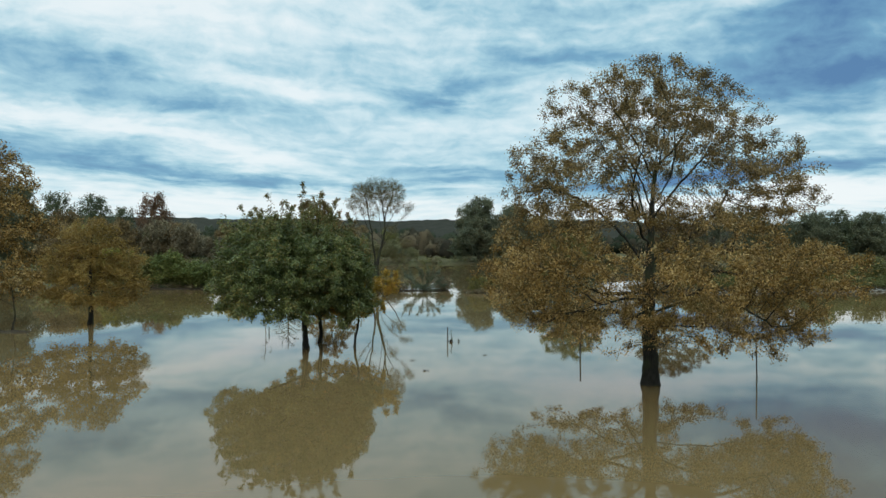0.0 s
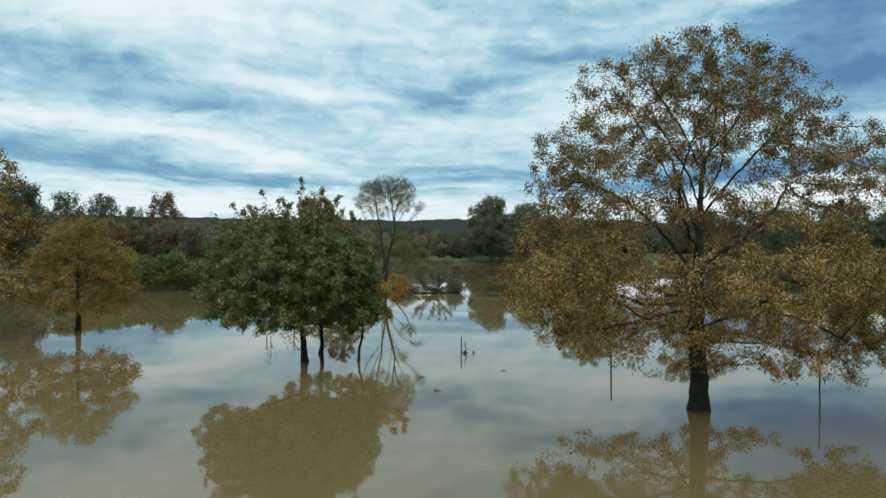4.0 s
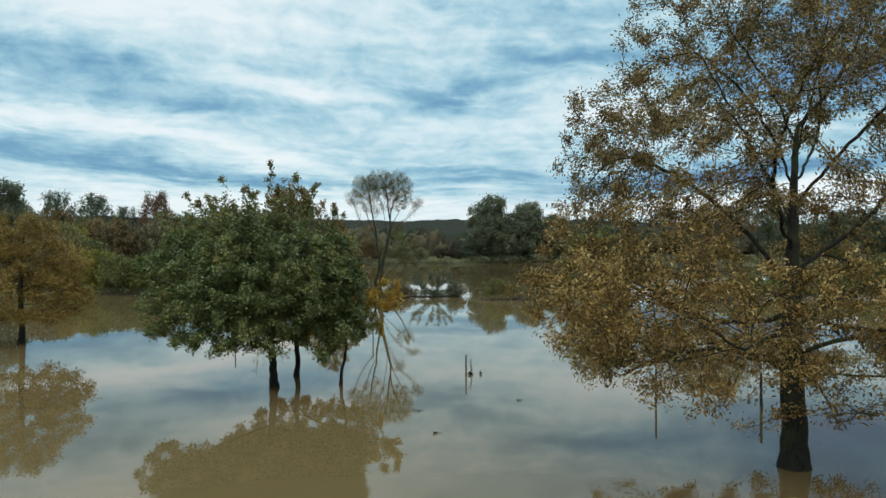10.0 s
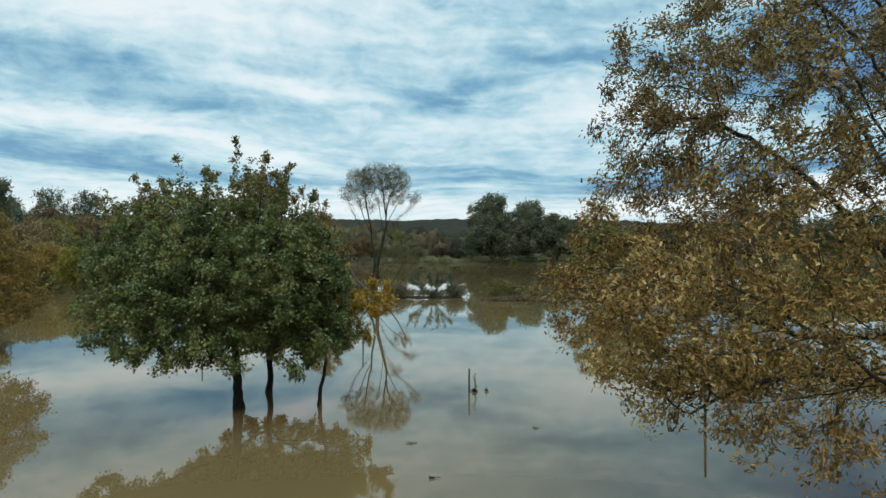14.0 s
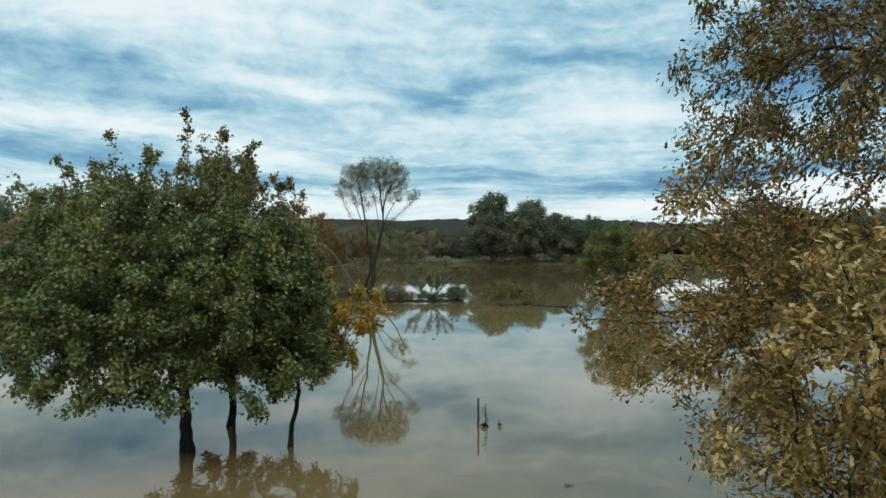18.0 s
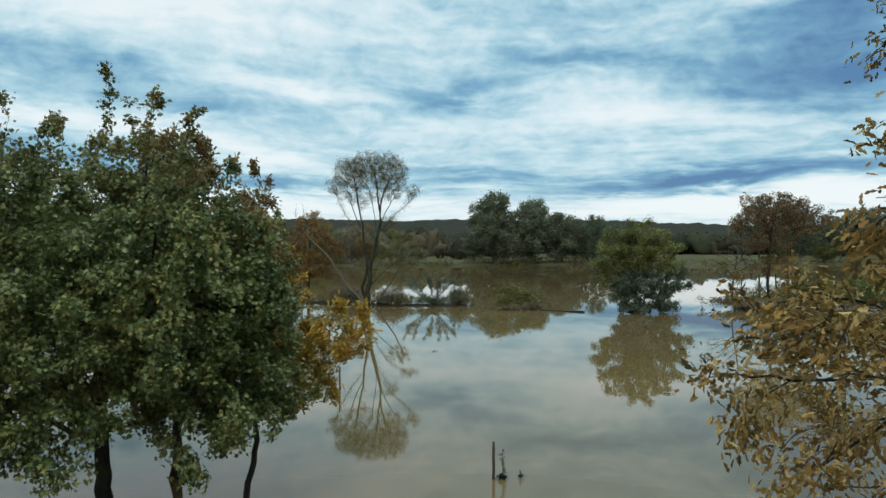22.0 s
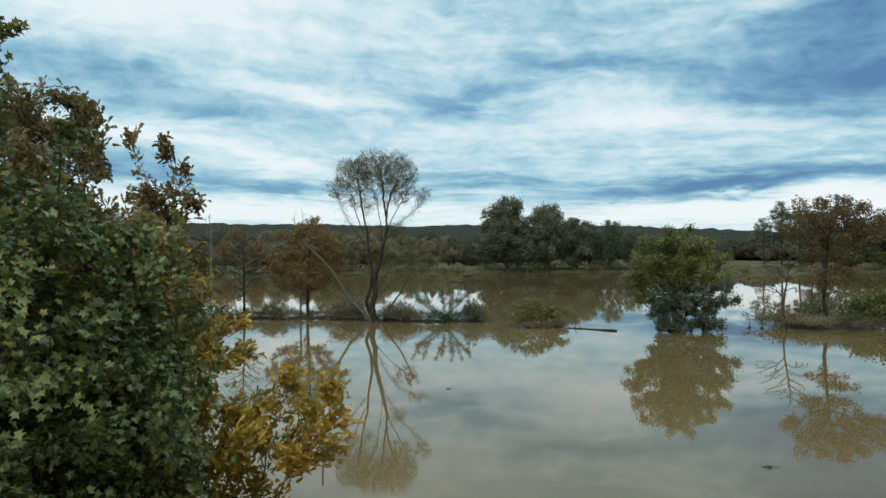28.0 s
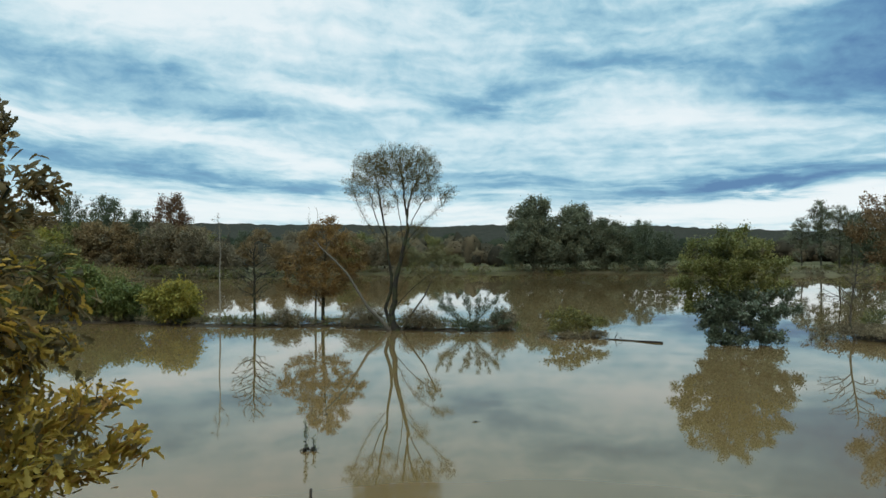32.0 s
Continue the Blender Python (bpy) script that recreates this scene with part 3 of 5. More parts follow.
def ball(n, h, r, rng, low=0.0):
    """Lobes of a rounded, uneven crown of height h and half-width r above low."""
    H = h - low
    out = [(0, 0, low + H * 0.50, r * 0.78, r * 0.78, H * 0.40)]
    for i in range(n):
        a = i * 2.4 + rng.random()
        f = (i + rng.random()) / n
        z = low + H * (0.16 + 0.66 * f)
        k = math.sqrt(max(0.05, 1 - (1.5 * (f - 0.40)) ** 2)) * 0.66
        q = rng.uniform(0.8, 1.2)
        out.append((math.cos(a) * r * k, math.sin(a) * r * k, z, r * 0.42 * q, r * 0.42 * q, H * 0.17 * q))
    for i in range(3):
        a = i * 2.1 + rng.random()
        out.append((math.cos(a) * r * 0.3, math.sin(a) * r * 0.3, h - H * rng.uniform(0.13, 0.2), r * 0.30, r * 0.30, H * 0.13))
    return out


# ---------------------------------------------------------------- water, ground, hills
def grid_mesh(name, xs, ys, height, mat):
    X, Y = np.meshgrid(xs, ys)
    V = np.stack((X, Y, height(X, Y)), -1).reshape(-1, 3)
    nx, ny = len(xs), len(ys)
    i = (np.arange(ny - 1)[:, None] * nx + np.arange(nx - 1)[None]).ravel()
    q = np.stack((i, i + 1, i + nx + 1, i + nx), -1)
    me = mesh_from(name, V, q.ravel(), np.full(len(q), 4), mat)
    me.polygons.foreach_set("use_smooth", [True] * len(me.polygons))
    return me


def smooth(a, b, x):
    t = np.clip((x - a) / (b - a), 0, 1)
    return t * t * (3 - 2 * t)


def wavy(x, y, s, k):
    """Soft unevenness from a few crossing waves."""
    return (np.sin(x / s + k) * np.cos(y / s * 1.3 + 2 * k) + 0.5 * np.sin(x / s * 2.3 + y / s * 1.7 + k) + 0.3 * np.sin(x / s * 4.9 - y / s * 3.1 + 3 * k)) / 1.8


def shore(x):
    """Where the water of the lake ends to the north."""
    far = 52 * smooth(-72, -52, x) + 14 * smooth(0, 8, x) - 32 * smooth(70, 84, x) + 26 * smooth(116, 134, x)
    return 236 + far + 3 * wavy(x, x * 0, 23.0, 1.0) + 2 * wavy(x, x * 0, 7.0, 3.0)


def land(X, Y):
    s = Y - shore(X)
    z = -1.5 + 2.6 * smooth(-6, 6, s) + 0.5 * smooth(6, 60, s) * (1 + wavy(X, Y, 31.0, 0.4))
    west = np.minimum(-53 - 0.42 * (Y - 112) - X, Y - 110) + 3 * wavy(X, Y, 11.0, 0.7)
    z = np.maximum(z, -1.5 + 2.7 * smooth(-5, 5, west))
    z = np.maximum(z, -1.5 + 3.5 * smooth(-130, -150, Y))
    z = np.maximum(z, -1.5 + 3.5 * smooth(330, 360, np.abs(X)))
    ridge = np.interp(X, [-1500, -987, -656, -175, 14, 446, 944, 1072, 1600], [116, 114, 104, 97, 102, 95, 77, 83, 82]) + 4 * wavy(X, X * 0, 150.0, 1.3)
    z += ridge * smooth(900, 2500, Y) + (5 * wavy(X, Y, 60.0, 2.0) + 4.5 * wavy(X, Y, 14.0, 1.0)) * smooth(900, 1500, Y)
    z += 60 * smooth(1300, 2800, np.abs(X)) + 60 * smooth(-700, -2400, Y)
    return z


xs = np.concatenate((np.linspace(-3000, -1620, 40), np.linspace(-1600, 1600, 300), np.linspace(1620, 3000, 40)))
ys = np.concatenate((np.linspace(-2800, -170, 26), np.linspace(-160, 200, 30), np.linspace(205, 420, 90), np.linspace(430, 3200, 64)))
ground = tagged(new("ground", grid_mesh("ground", xs, ys, land, GROUND)), "meadow banks, lake bed and wooded hills", "ground", kind="structure")
water = tagged(new("water", grid_mesh("water", np.linspace(-900, 900, 10), np.linspace(-500, 700, 10), lambda X, Y: X * 0, WATER)),
               "calm muddy brown flood water with mirror reflections", "water", kind="structure")


def mound(name, pts, half, height, mat, label, category, seed, rough=0.12):
    """A low strip of land along a line of points, with an uneven rim."""
    rng = np.random.default_rng(seed)
    p = np.array(pts, float)
    d = np.concatenate(([0], np.cumsum(np.linalg.norm(np.diff(p, axis=0), axis=1))))
    n = max(8, int(d[-1] / 0.35))
    s = np.linspace(0, d[-1], n)
    cx, cy = np.interp(s, d, p[:, 0]), np.interp(s, d, p[:, 1])
    tx, ty = np.gradient(cx), np.gradient(cy)
    ln = np.hypot(tx, ty)
    nx, ny = -ty / ln, tx / ln
    end = np.minimum(1, np.minimum(s, d[-1] - s) / half) ** 0.5
    m = 17
    w = np.linspace(-1, 1, m)
    rim = half * end * (1 + 0.25 * wavy(s, s * 0, 2.1, seed) + 0.15 * wavy(s, s * 0, 0.7, seed + 2)) + 0.05
    X = cx[:, None] + nx[:, None] * rim[:, None] * w[None]
    Y = cy[:, None] + ny[:, None] * rim[:, None] * w[None]
    prof = (1 - np.abs(w) ** 2.2)[None] * height * end[:, None]
    Z = -0.12 + prof + rng.normal(size=X.shape) * rough * (0.3 + prof / height) * 0.5 + 0.25 * height * wavy(X, Y, 1.3, seed) * (prof > 0.1 * height)
    V = np.stack((X, Y, Z), -1).reshape(-1, 3)
    i = (np.arange(n - 1)[:, None] * m + np.arange(m - 1)[None]).ravel()
    q = np.stack((i, i + m, i + m + 1, i + 1), -1)
    me = mesh_from(name, V, q.ravel(), np.full(len(q), 4), mat)
    return tagged(new(name, me), label, category, kind="structure")


mound("island_bank", [(-47, 107), (-40, 106), (-33, 105.5), (-28, 103.5), (-22, 102.3), (-14, 103.4), (-8, 100), (-3, 99.6), (1.2, 100.6)], 1.3, 0.24, BANK,
      "narrow muddy strip of unflooded bank with litter", "bank", 3)
mound("islet", [(3.6, 94.6), (5.5, 94.4), (7.6, 94.6)], 0.6, 0.14, BANK, "small muddy islet with drift twigs", "islet", 5)
mound("shrub_islet", [(14.4, 91.7), (15.9, 91.3), (17.6, 91.2)], 0.7, 0.13, BANK, "muddy islet under a dense shrub", "islet", 6)
mound("meadow_bank", [(25.6, 94.6), (28.5, 95.0), (31, 95.8), (36, 95.6), (46, 97), (60, 99), (85, 104)], 3.2, 0.9, BANK, "low grassy bank with pale rubble edge", "bank", 7)

# ---------------------------------------------------------------- the great oak
OAK_LOBES = [
    (0.4, 0.8, 12.2, 3.2, 2.8, 1.5, 1.1), (-2.6, 0.8, 11.5, 1.9, 2.0, 1.5), (3.2, 1.0, 11.3, 2.0, 2.2, 1.6), (-4.1, 0.8, 9.7, 1.8, 2.2, 1.4), (4.8, 1.0, 9.6, 2.1, 2.3, 1.5),
    (0.2, -3.0, 10.2, 2.8, 1.7, 1.6), (0.5, 4.4, 10.2, 3.0, 1.9, 1.8), (-4.4, 1.2, 8.2, 1.6, 2.2, 0.9), (5.9, 1.5, 7.8, 2.0, 2.2, 1.0), (3.6, -3.2, 8.6, 1.8, 1.6, 1.1), (-3.2, -2.8, 8.6, 1.8, 1.6, 1.1),
    (-2.8, 0.4, 7.3, 2.4, 2.4, 0.7, 0.8), (3.4, 0.4, 7.1, 2.4, 2.4, 0.7, 0.8), (0.2, 3.4, 7.3, 2.4, 2.0, 0.7, 0.7), (0.2, -3.0, 7.2, 2.2, 1.8, 0.7, 0.7), (0.4, 0.8, 13.2, 2.4, 2.0, 0.8, 1.4), (-2.0, 0.8, 12.8, 1.3, 1.3, 0.7, 1.4), (2.8, 1.0, 12.6, 1.4, 1.4, 0.8, 1.4),
    (-5.1, 2.4, 4.9, 2.0, 2.6, 1.1, 2.3), (-3.8, 3.6, 7.9, 1.6, 1.6, 1.4, 0.7), (-3.0, 3.4, 9.6, 1.6, 1.5, 1.3), (-4.4, -3.2, 5.1, 2.4, 2.2, 1.3, 1.7), (0.0, -5.0, 5.0, 2.7, 1.8, 1.3, 1.6), (4.6, -3.2, 5.0, 2.6, 2.2, 1.4, 1.7),
    (-5.0, 1.0, 6.6, 1.5, 2.0, 1.0, 1.5), (-3.6, -2.2, 6.6, 1.6, 1.6, 0.9, 1.3), (-4.6, 2.4, 8.6, 1.2, 1.5, 1.3, 0.7), (2.6, -3.4, 6.6, 1.8, 1.4, 0.9, 1.2),
    (6.4, 1.5, 5.0, 2.1, 3.0, 1.4, 1.6), (2.8, 5.0, 5.2, 2.8, 1.8, 1.4, 1.2), (-2.2, 4.8, 5.2, 2.4, 1.8, 1.4, 1.4),
    (-3.9, -0.8, 3.4, 2.3, 2.5, 0.9, 1.9), (4.0, -1.5, 3.2, 2.6, 2.5, 0.9, 1.9), (0.0, 3.8, 3.3, 2.6, 2.0, 0.8), (0.3, -3.4, 3.2, 2.3, 1.6, 0.7, 1.8),
    (5.9, 1.5, 3.2, 1.7, 2.0, 0.9, 1.5), (-5.0, 3.4, 3.8, 1.6, 1.7, 0.9, 1.9), (-2.2, -2.4, 2.3, 1.2, 1.2, 0.4, 2.2), (3.0, -2.8, 2.2, 1.4, 1.2, 0.4, 2.2), (4.8, -2.0, 2.6, 1.6, 1.6, 0.6, 2.0), (-2.4, 4.2, 2.7, 2.2, 1.6, 0.5, 2.3), (2.6, 4.6, 2.5, 2.4, 1.7, 0.5, 2.3), (0.4, 3.0, 2.5, 1.8, 1.4, 0.4, 2.2), (0.4, -1.8, 4.5, 1.6, 1.0, 0.8, 1.4), (-1.2, -1.6, 3.4, 1.4, 1.0, 0.5, 1.6), (1.6, -2.0, 3.6, 1.3, 1.0, 0.5, 1.6), (-5.6, -1.4, 3.9, 1.2, 1.4, 0.6, 1.6), (-3.8, -2.4, 2.8, 1.4, 1.3, 0.6, 1.8), (1.0, -4.2, 2.7, 1.6, 1.2, 0.6, 1.8), (5.4, 1.6, 2.5, 1.4, 1.6, 0.5, 1.8)]
OAK_LIMBS = [(4.9, 165, 3.9, 4.4, 0.9), (5.4, 20, 4.2, 4.0, 0.6), (5.8, 250, 3.0, 4.2, 0.4), (6.2, 95, 3.2, 4.4, 0.5), (6.6, 200, 3.0, 4.6, 0.3), (7.0, 330, 3.2, 3.8, 0.4), (7.3, 140, 2.4, 4.4, 0.2), (7.8, 50, 2.4, 4.0, 0.2),
             (8.4, 270, 1.8, 3.2, 0.1), (8.8, 180, 1.8, 3.2, 0.1), (9.2, 10, 2.0, 2.8, 0.1),
             (2.9, 190, 4.6, 1.6, 1.7), (3.2, 320, 4.8, 1.7, 1.8), (3.5, 80, 4.6, 1.6, 1.2), (3.7, 235, 4.8, 1.8, 1.5), (3.9, 5, 5.2, 1.6, 1.3), (4.2, 140, 4.8, 1.9, 1.2), (4.4, 280, 4.6, 1.8, 1.2), (4.6, 45, 4.6, 2.2, 1.2), (2.6, 260, 3.4, 1.0, 1.4), (2.7, 350, 4.0, 1.2, 1.6), (2.5, 60, 4.6, 1.1, 1.3), (2.7, 120, 4.6, 1.1, 1.2)]
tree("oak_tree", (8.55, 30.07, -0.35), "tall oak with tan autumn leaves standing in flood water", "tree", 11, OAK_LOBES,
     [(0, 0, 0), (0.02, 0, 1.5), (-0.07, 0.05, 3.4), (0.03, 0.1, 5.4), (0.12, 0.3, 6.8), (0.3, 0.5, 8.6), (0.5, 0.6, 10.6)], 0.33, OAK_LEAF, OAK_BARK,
     n_att=7000, step=0.22, tip=0.0055, leaf_size=0.085, leaf_kind="oak", n_leaves=235000, cluster=0.22, twig_limit=0.018, tuft=0.75, limbs=30, flat=0.2, droop=0.4, rise=(0.0, 1.2), kill=1.5, scaffold=OAK_LIMBS, slim=0.78, turned_or_backlit=(BACKLIT_OAK_LEAF, 6.6), clump=0.7)

# ---------------------------------------------------------------- maple group
MAPLE_LOBES = [
    (-0.8, 0.6, 4.9, 4.3, 3.7, 2.6), (-3.5, 0.2, 4.9, 1.9, 2.5, 1.9, 1.1), (2.0, 0.3, 4.2, 2.0, 2.5, 2.2), (-0.8, -2.3, 4.2, 3.2, 1.8, 2.4), (-0.6, 3.2, 4.4, 2.8, 1.7, 2.2),
    (-4.0, -0.4, 3.7, 1.5, 1.8, 0.7), (-1.2, -2.7, 2.7, 2.4, 1.4, 0.6), (2.5, -0.4, 2.6, 1.4, 1.7, 0.9), (-0.8, 0.6, 6.8, 2.9, 2.4, 0.9, 1.3), (-3.3, 0.4, 6.4, 1.6, 1.9, 1.2, 1.2),
    (1.7, 0.5, 6.0, 1.6, 1.9, 1.1, 1.2), (2.3, 1.6, 5.2, 1.3, 1.7, 1.5, 1.2), (-2.6, -2.6, 2.5, 0.9, 0.7, 0.35, 2.2), (-4.3, -1.0, 2.9, 1.0, 1.1, 0.35, 2.4), (-3.2, -1.6, 2.5, 1.3, 1.1, 0.35, 2.0), (-1.5, -3.3, 2.25, 0.8, 0.6, 0.4, 2.2), (0.7, -3.0, 2.2, 0.7, 0.6, 0.35, 2.2), (-4.8, -0.6, 3.2, 0.6, 0.7, 0.4, 2.4), (2.4, -1.4, 2.0, 0.6, 0.6, 0.5, 2.4), (0.0, 0.6, 7.6, 0.6, 0.6, 0.7, 2.4), (1.0, 0.8, 7.5, 0.5, 0.5, 0.6, 2.4), (-3.6, 0.4, 7.4, 0.5, 0.5, 0.5, 3.0), (-2.0, 0.2, 7.7, 0.6, 0.6, 0.5, 3.0), (1.5, 0.4, 7.2, 0.5, 0.5, 0.6, 3.0), (-0.8, 1.4, 7.7, 0.5, 0.5, 0.6, 3.0), (2.5, 0.5, 6.6, 0.4, 0.5, 0.5, 3.0), (-4.5, 0.2, 6.3, 0.5, 0.6, 0.6, 3.0)]
tree("maple_tree", (-7.62, 41.3, -0.3), "dense dark green maple with a spiky top standing in water", "tree", 21, MAPLE_LOBES,
     [(0, 0, 0), (-0.03, 0, 1.0), (-0.12, 0.1, 1.9), (-0.3, 0.3, 3.0), (-0.3, 0.4, 4.4)], 0.18, MAPLE_LEAF, OAK_BARK,
     n_att=6800, step=0.2, tip=0.0045, leaf_size=0.088, leaf_kind="maple", n_leaves=138000, cluster=0.22, twig_limit=0.015, limbs=18, flat=0.42, turned_or_backlit=(BRONZE_LEAF, 7.6), droop=0.5, up=0.12, shoots=(150, 5.2, 0.9), spires=[(-0.25, 0.6, 9.7), (0.8, 0.6, 9.0), (1.6, 0.4, 8.6), (-2.3, 0.2, 8.9), (-3.8, 0.4, 8.2), (2.5, 0.5, 7.5), (-5.0, 0.2, 7.4), (-1.1, 0.4, 8.5), (0.3, 0.3, 8.9), (-2.9, -0.6, 8.0), (-0.6, -0.8, 8.2), (-1.6, 1.2, 8.5), (2.0, -0.6, 7.7), (1.2, 1.4, 8.4), (-3.2, 1.2, 8.3), (0.1, 1.5, 8.6), (-4.4, -0.4, 7.7)], clump=0.75, clear=0.45, shell=0.8, rise=(0.2, 1.2),
     scaffold=[(1.9, 178, 3.6, 2.4, 0.6), (2.1, 20, 2.6, 2.4, 0.4), (2.3, 250, 2.4, 2.2, 0.5), (2.4, 95, 2.4, 2.6, 0.4), (2.7, 150, 2.6, 3.8, 0.2), (2.9, 320, 2.2, 3.4, 0.2), (3.2, 60, 1.8, 4.0, 0.1), (3.4, 200, 1.4, 4.6, 0.1), (3.9, 10, 1.0, 4.2, 0.0), (4.1, 170, 2.2, 3.6, 0.1)])
GOLD_LOBES = [(-0.2, 1.8, 4.6, 1.8, 2.0, 1.8), (1.6, 0.6, 3.4, 1.6, 1.2, 0.8, 1.4), (2.8, 0.0, 3.5, 1.4, 1.2, 0.9, 2.0), (4.3, -0.1, 3.9, 0.8, 0.9, 0.9, 3.0), (2.2, 0.0, 4.5, 0.9, 0.9, 0.5, 2.2), (1.2, -0.2, 4.7, 0.8, 0.8, 0.5, 2.0), (3.3, 0.2, 3.9, 0.8, 0.8, 0.5, 1.8), (1.8, 0.2, 3.9, 1.2, 1.0, 0.9, 1.5), (2.8, 0.2, 2.2, 1.3, 1.0, 0.4, 1.8), (-1.0, 2.0, 6.4, 1.5, 1.6, 1.3),
              (-0.6, 1.7, 8.0, 1.2, 1.2, 1.2, 2.6), (1.2, 2.0, 5.7, 1.1, 1.1, 1.2, 2.4), (0.6, 1.8, 4.8, 1.6, 1.5, 1.3, 1.3), (1.9, -1.0, 6.3, 0.9, 0.9, 0.9, 2.2), (2.5, -1.0, 5.8, 0.6, 0.7, 0.8, 2.2), (0.7, -0.5, 7.2, 0.9, 0.9, 0.8, 2.0), (2.3, 1.8, 4.8, 0.9, 0.9, 0.6, 1.8), (-2.0, 1.4, 4.0, 1.8, 1.8, 1.5), (-1.4, 1.6, 7.0, 1.1, 1.2, 1.2), (1.4, 1.7, 7.0, 0.7, 0.8, 0.7, 2.6), (-0.6, 1.6, 2.0, 1.2, 1.2, 0.4, 1.6), (0.8, 1.4, 1.9, 1.2, 1.1, 0.4, 1.6), (2.2, 0.6, 2.0, 0.9, 0.9, 0.4, 1.6)]
tree("young_oak_tree", (-7.34, 44.24, -0.3), "young golden brown oak growing behind a green maple", "tree", 31, GOLD_LOBES,
     [(0, 0, 0), (0.10, 0, 0.9), (-0.05, 0.3, 2.0), (0, 0.9, 3.4), (0.1, 1.4, 5.4), (0.2, 1.6, 7.4)], 0.12, ORANGE_LEAF, OAK_BARK,
     n_att=2700, step=0.2, tip=0.004, leaf_size=0.135, leaf_kind="lobed", flat=0.4, turned_or_backlit=(BROWN_LEAF, 5.6), clump=0.7, spires=[(1.5, 1.8, 8.0), (0.9, 1.6, 8.1), (2.1, 1.2, 7.5), (0.2, 1.6, 8.6)], n_leaves=52000, cluster=0.17, twig_limit=0.014, limbs=14, droop=0.1, shell=0.7, rise=(0.1, 0.9),
     scaffold=[(1.8, 0, 3.6, 1.6, 0.8), (2.2, 345, 3.0, 0.8, 0.8), (2.8, 20, 2.2, 2.0, 0.4), (3.2, 180, 2.0, 1.6, 0.3), (4.0, 80, 1.4, 1.8, 0.2), (4.6, 10, 1.4, 1.8, 0.2), (4.2, 320, 2.2, 2.4, 0.2), (5.0, 20, 1.6, 2.2, 0.1)])
tree("maple_sapling", (-4.95, 41.9, -0.3), "slim leaning green maple sapling standing in water", "tree", 41,
     [(-0.2, 0.5, 4.4, 1.2, 1.2, 1.5), (-0.6, 0.2, 2.9, 1.0, 1.0, 0.6), (0.7, 0.3, 2.9, 0.7, 0.8, 0.6)],
     [(0, 0, 0), (0.02, 0, 0.7), (0.22, 0.05, 1.8), (0.1, 0.15, 2.8), (-0.2, 0.3, 3.8)], 0.075, MAPLE_LEAF, OAK_BARK,
     n_att=600, step=0.2, tip=0.005, leaf_size=0.088, leaf_kind="maple", n_leaves=15000, cluster=0.18, twig_limit=0.02, limbs=5, droop=0.7)

# ---------------------------------------------------------------- oaks over the water to the west
rg = np.random.default_rng(5)
tree("oak_tree", (-26.5, 55.5, -0.3), "small orange brown oak standing in flood water", "tree", 51,
     [(0.2, 0, 6.2, 2.3, 2.3, 2.2), (-1.8, 0, 4.4, 1.7, 1.8, 1.4), (2.2, 0, 4.2, 1.6, 1.8, 1.3), (0, -1.8, 4.0, 1.9, 1.4, 1.2), (0, 2, 4.2, 2, 1.4, 1.4), (-2.2, -0.5, 2.6, 1.5, 1.7, 0.8, 1.4), (2.3, -0.4, 2.4, 1.5, 1.7, 0.8, 1.4), (0.2, -1.8, 2.2, 1.8, 1.4, 0.6), (-3.6, 0, 3.4, 1.3, 1.6, 0.9, 1.4), (3.6, 0, 3.3, 1.2, 1.5, 0.8, 1.4), (3.0, 0.2, 5.2, 1.2, 1.4, 1.0), (-2.8, 0.2, 5.4, 1.2, 1.4, 1.0)],
     [(0, 0, 0), (0.05, 0, 1.4), (-0.05, 0, 2.6), (0, 0, 4.4), (0.1, 0, 6.4)], 0.19, AMBER_LEAF, OAK_BARK,
     n_att=1200, step=0.3, tip=0.006, leaf_size=0.14, leaf_kind="plain", n_leaves=32000, cluster=0.36, twig_limit=0.02, limbs=10)
tree("oak_tree", (-36.6, 57.0, -0.3), "tall spreading brown oak standing in flood water", "tree", 52,
     [(0, 0, 13.0, 3.4, 3.4, 2.6), (3.0, 0, 11.0, 2.6, 2.6, 2.2), (-3.0, 0, 10.5, 2.6, 2.6, 2.2), (0, -2.6, 9.5, 3.4, 2.2, 2.2), (4.2, 0, 7.6, 2.6, 2.8, 2.2), (-4, 0, 7, 2.6, 2.8, 2.4), (0, 3, 8.5, 3.5, 2.5, 2.5), (4.6, -0.8, 4.2, 2.2, 2.6, 1.6), (0, -3.6, 5, 3, 2, 1.8), (-4, -1, 4, 2.6, 2.6, 1.8)],
     [(0, 0, 0), (0.1, 0, 3), (-0.1, 0, 6), (0.1, 0, 9), (0, 0, 12)], 0.34, OAK_LEAF, OAK_BARK,
     n_att=1300, step=0.42, tip=0.008, leaf_size=0.17, leaf_kind="plain", n_leaves=40000, cluster=0.4, twig_limit=0.03, limbs=12)
tree("oak_shrub", (-29.4, 50.3, -0.1), "thin two-stemmed brown oak shrub in water", "shrub", 53,
     [(-0.4, 0, 4.0, 1.7, 1.6, 1.4), (1.0, 0.2, 3.2, 1.3, 1.3, 1.0), (-1.4, 0, 2.8, 1.2, 1.2, 0.8)],
     [(0, 0, 0), (0.25, 0, 1.2), (0.1, 0, 2.4), (-0.1, 0, 3.6)], 0.07, OAK_LEAF, OAK_BARK, n_att=260, step=0.3, leaf_size=0.16, n_leaves=3600, cluster=0.2, limbs=5)
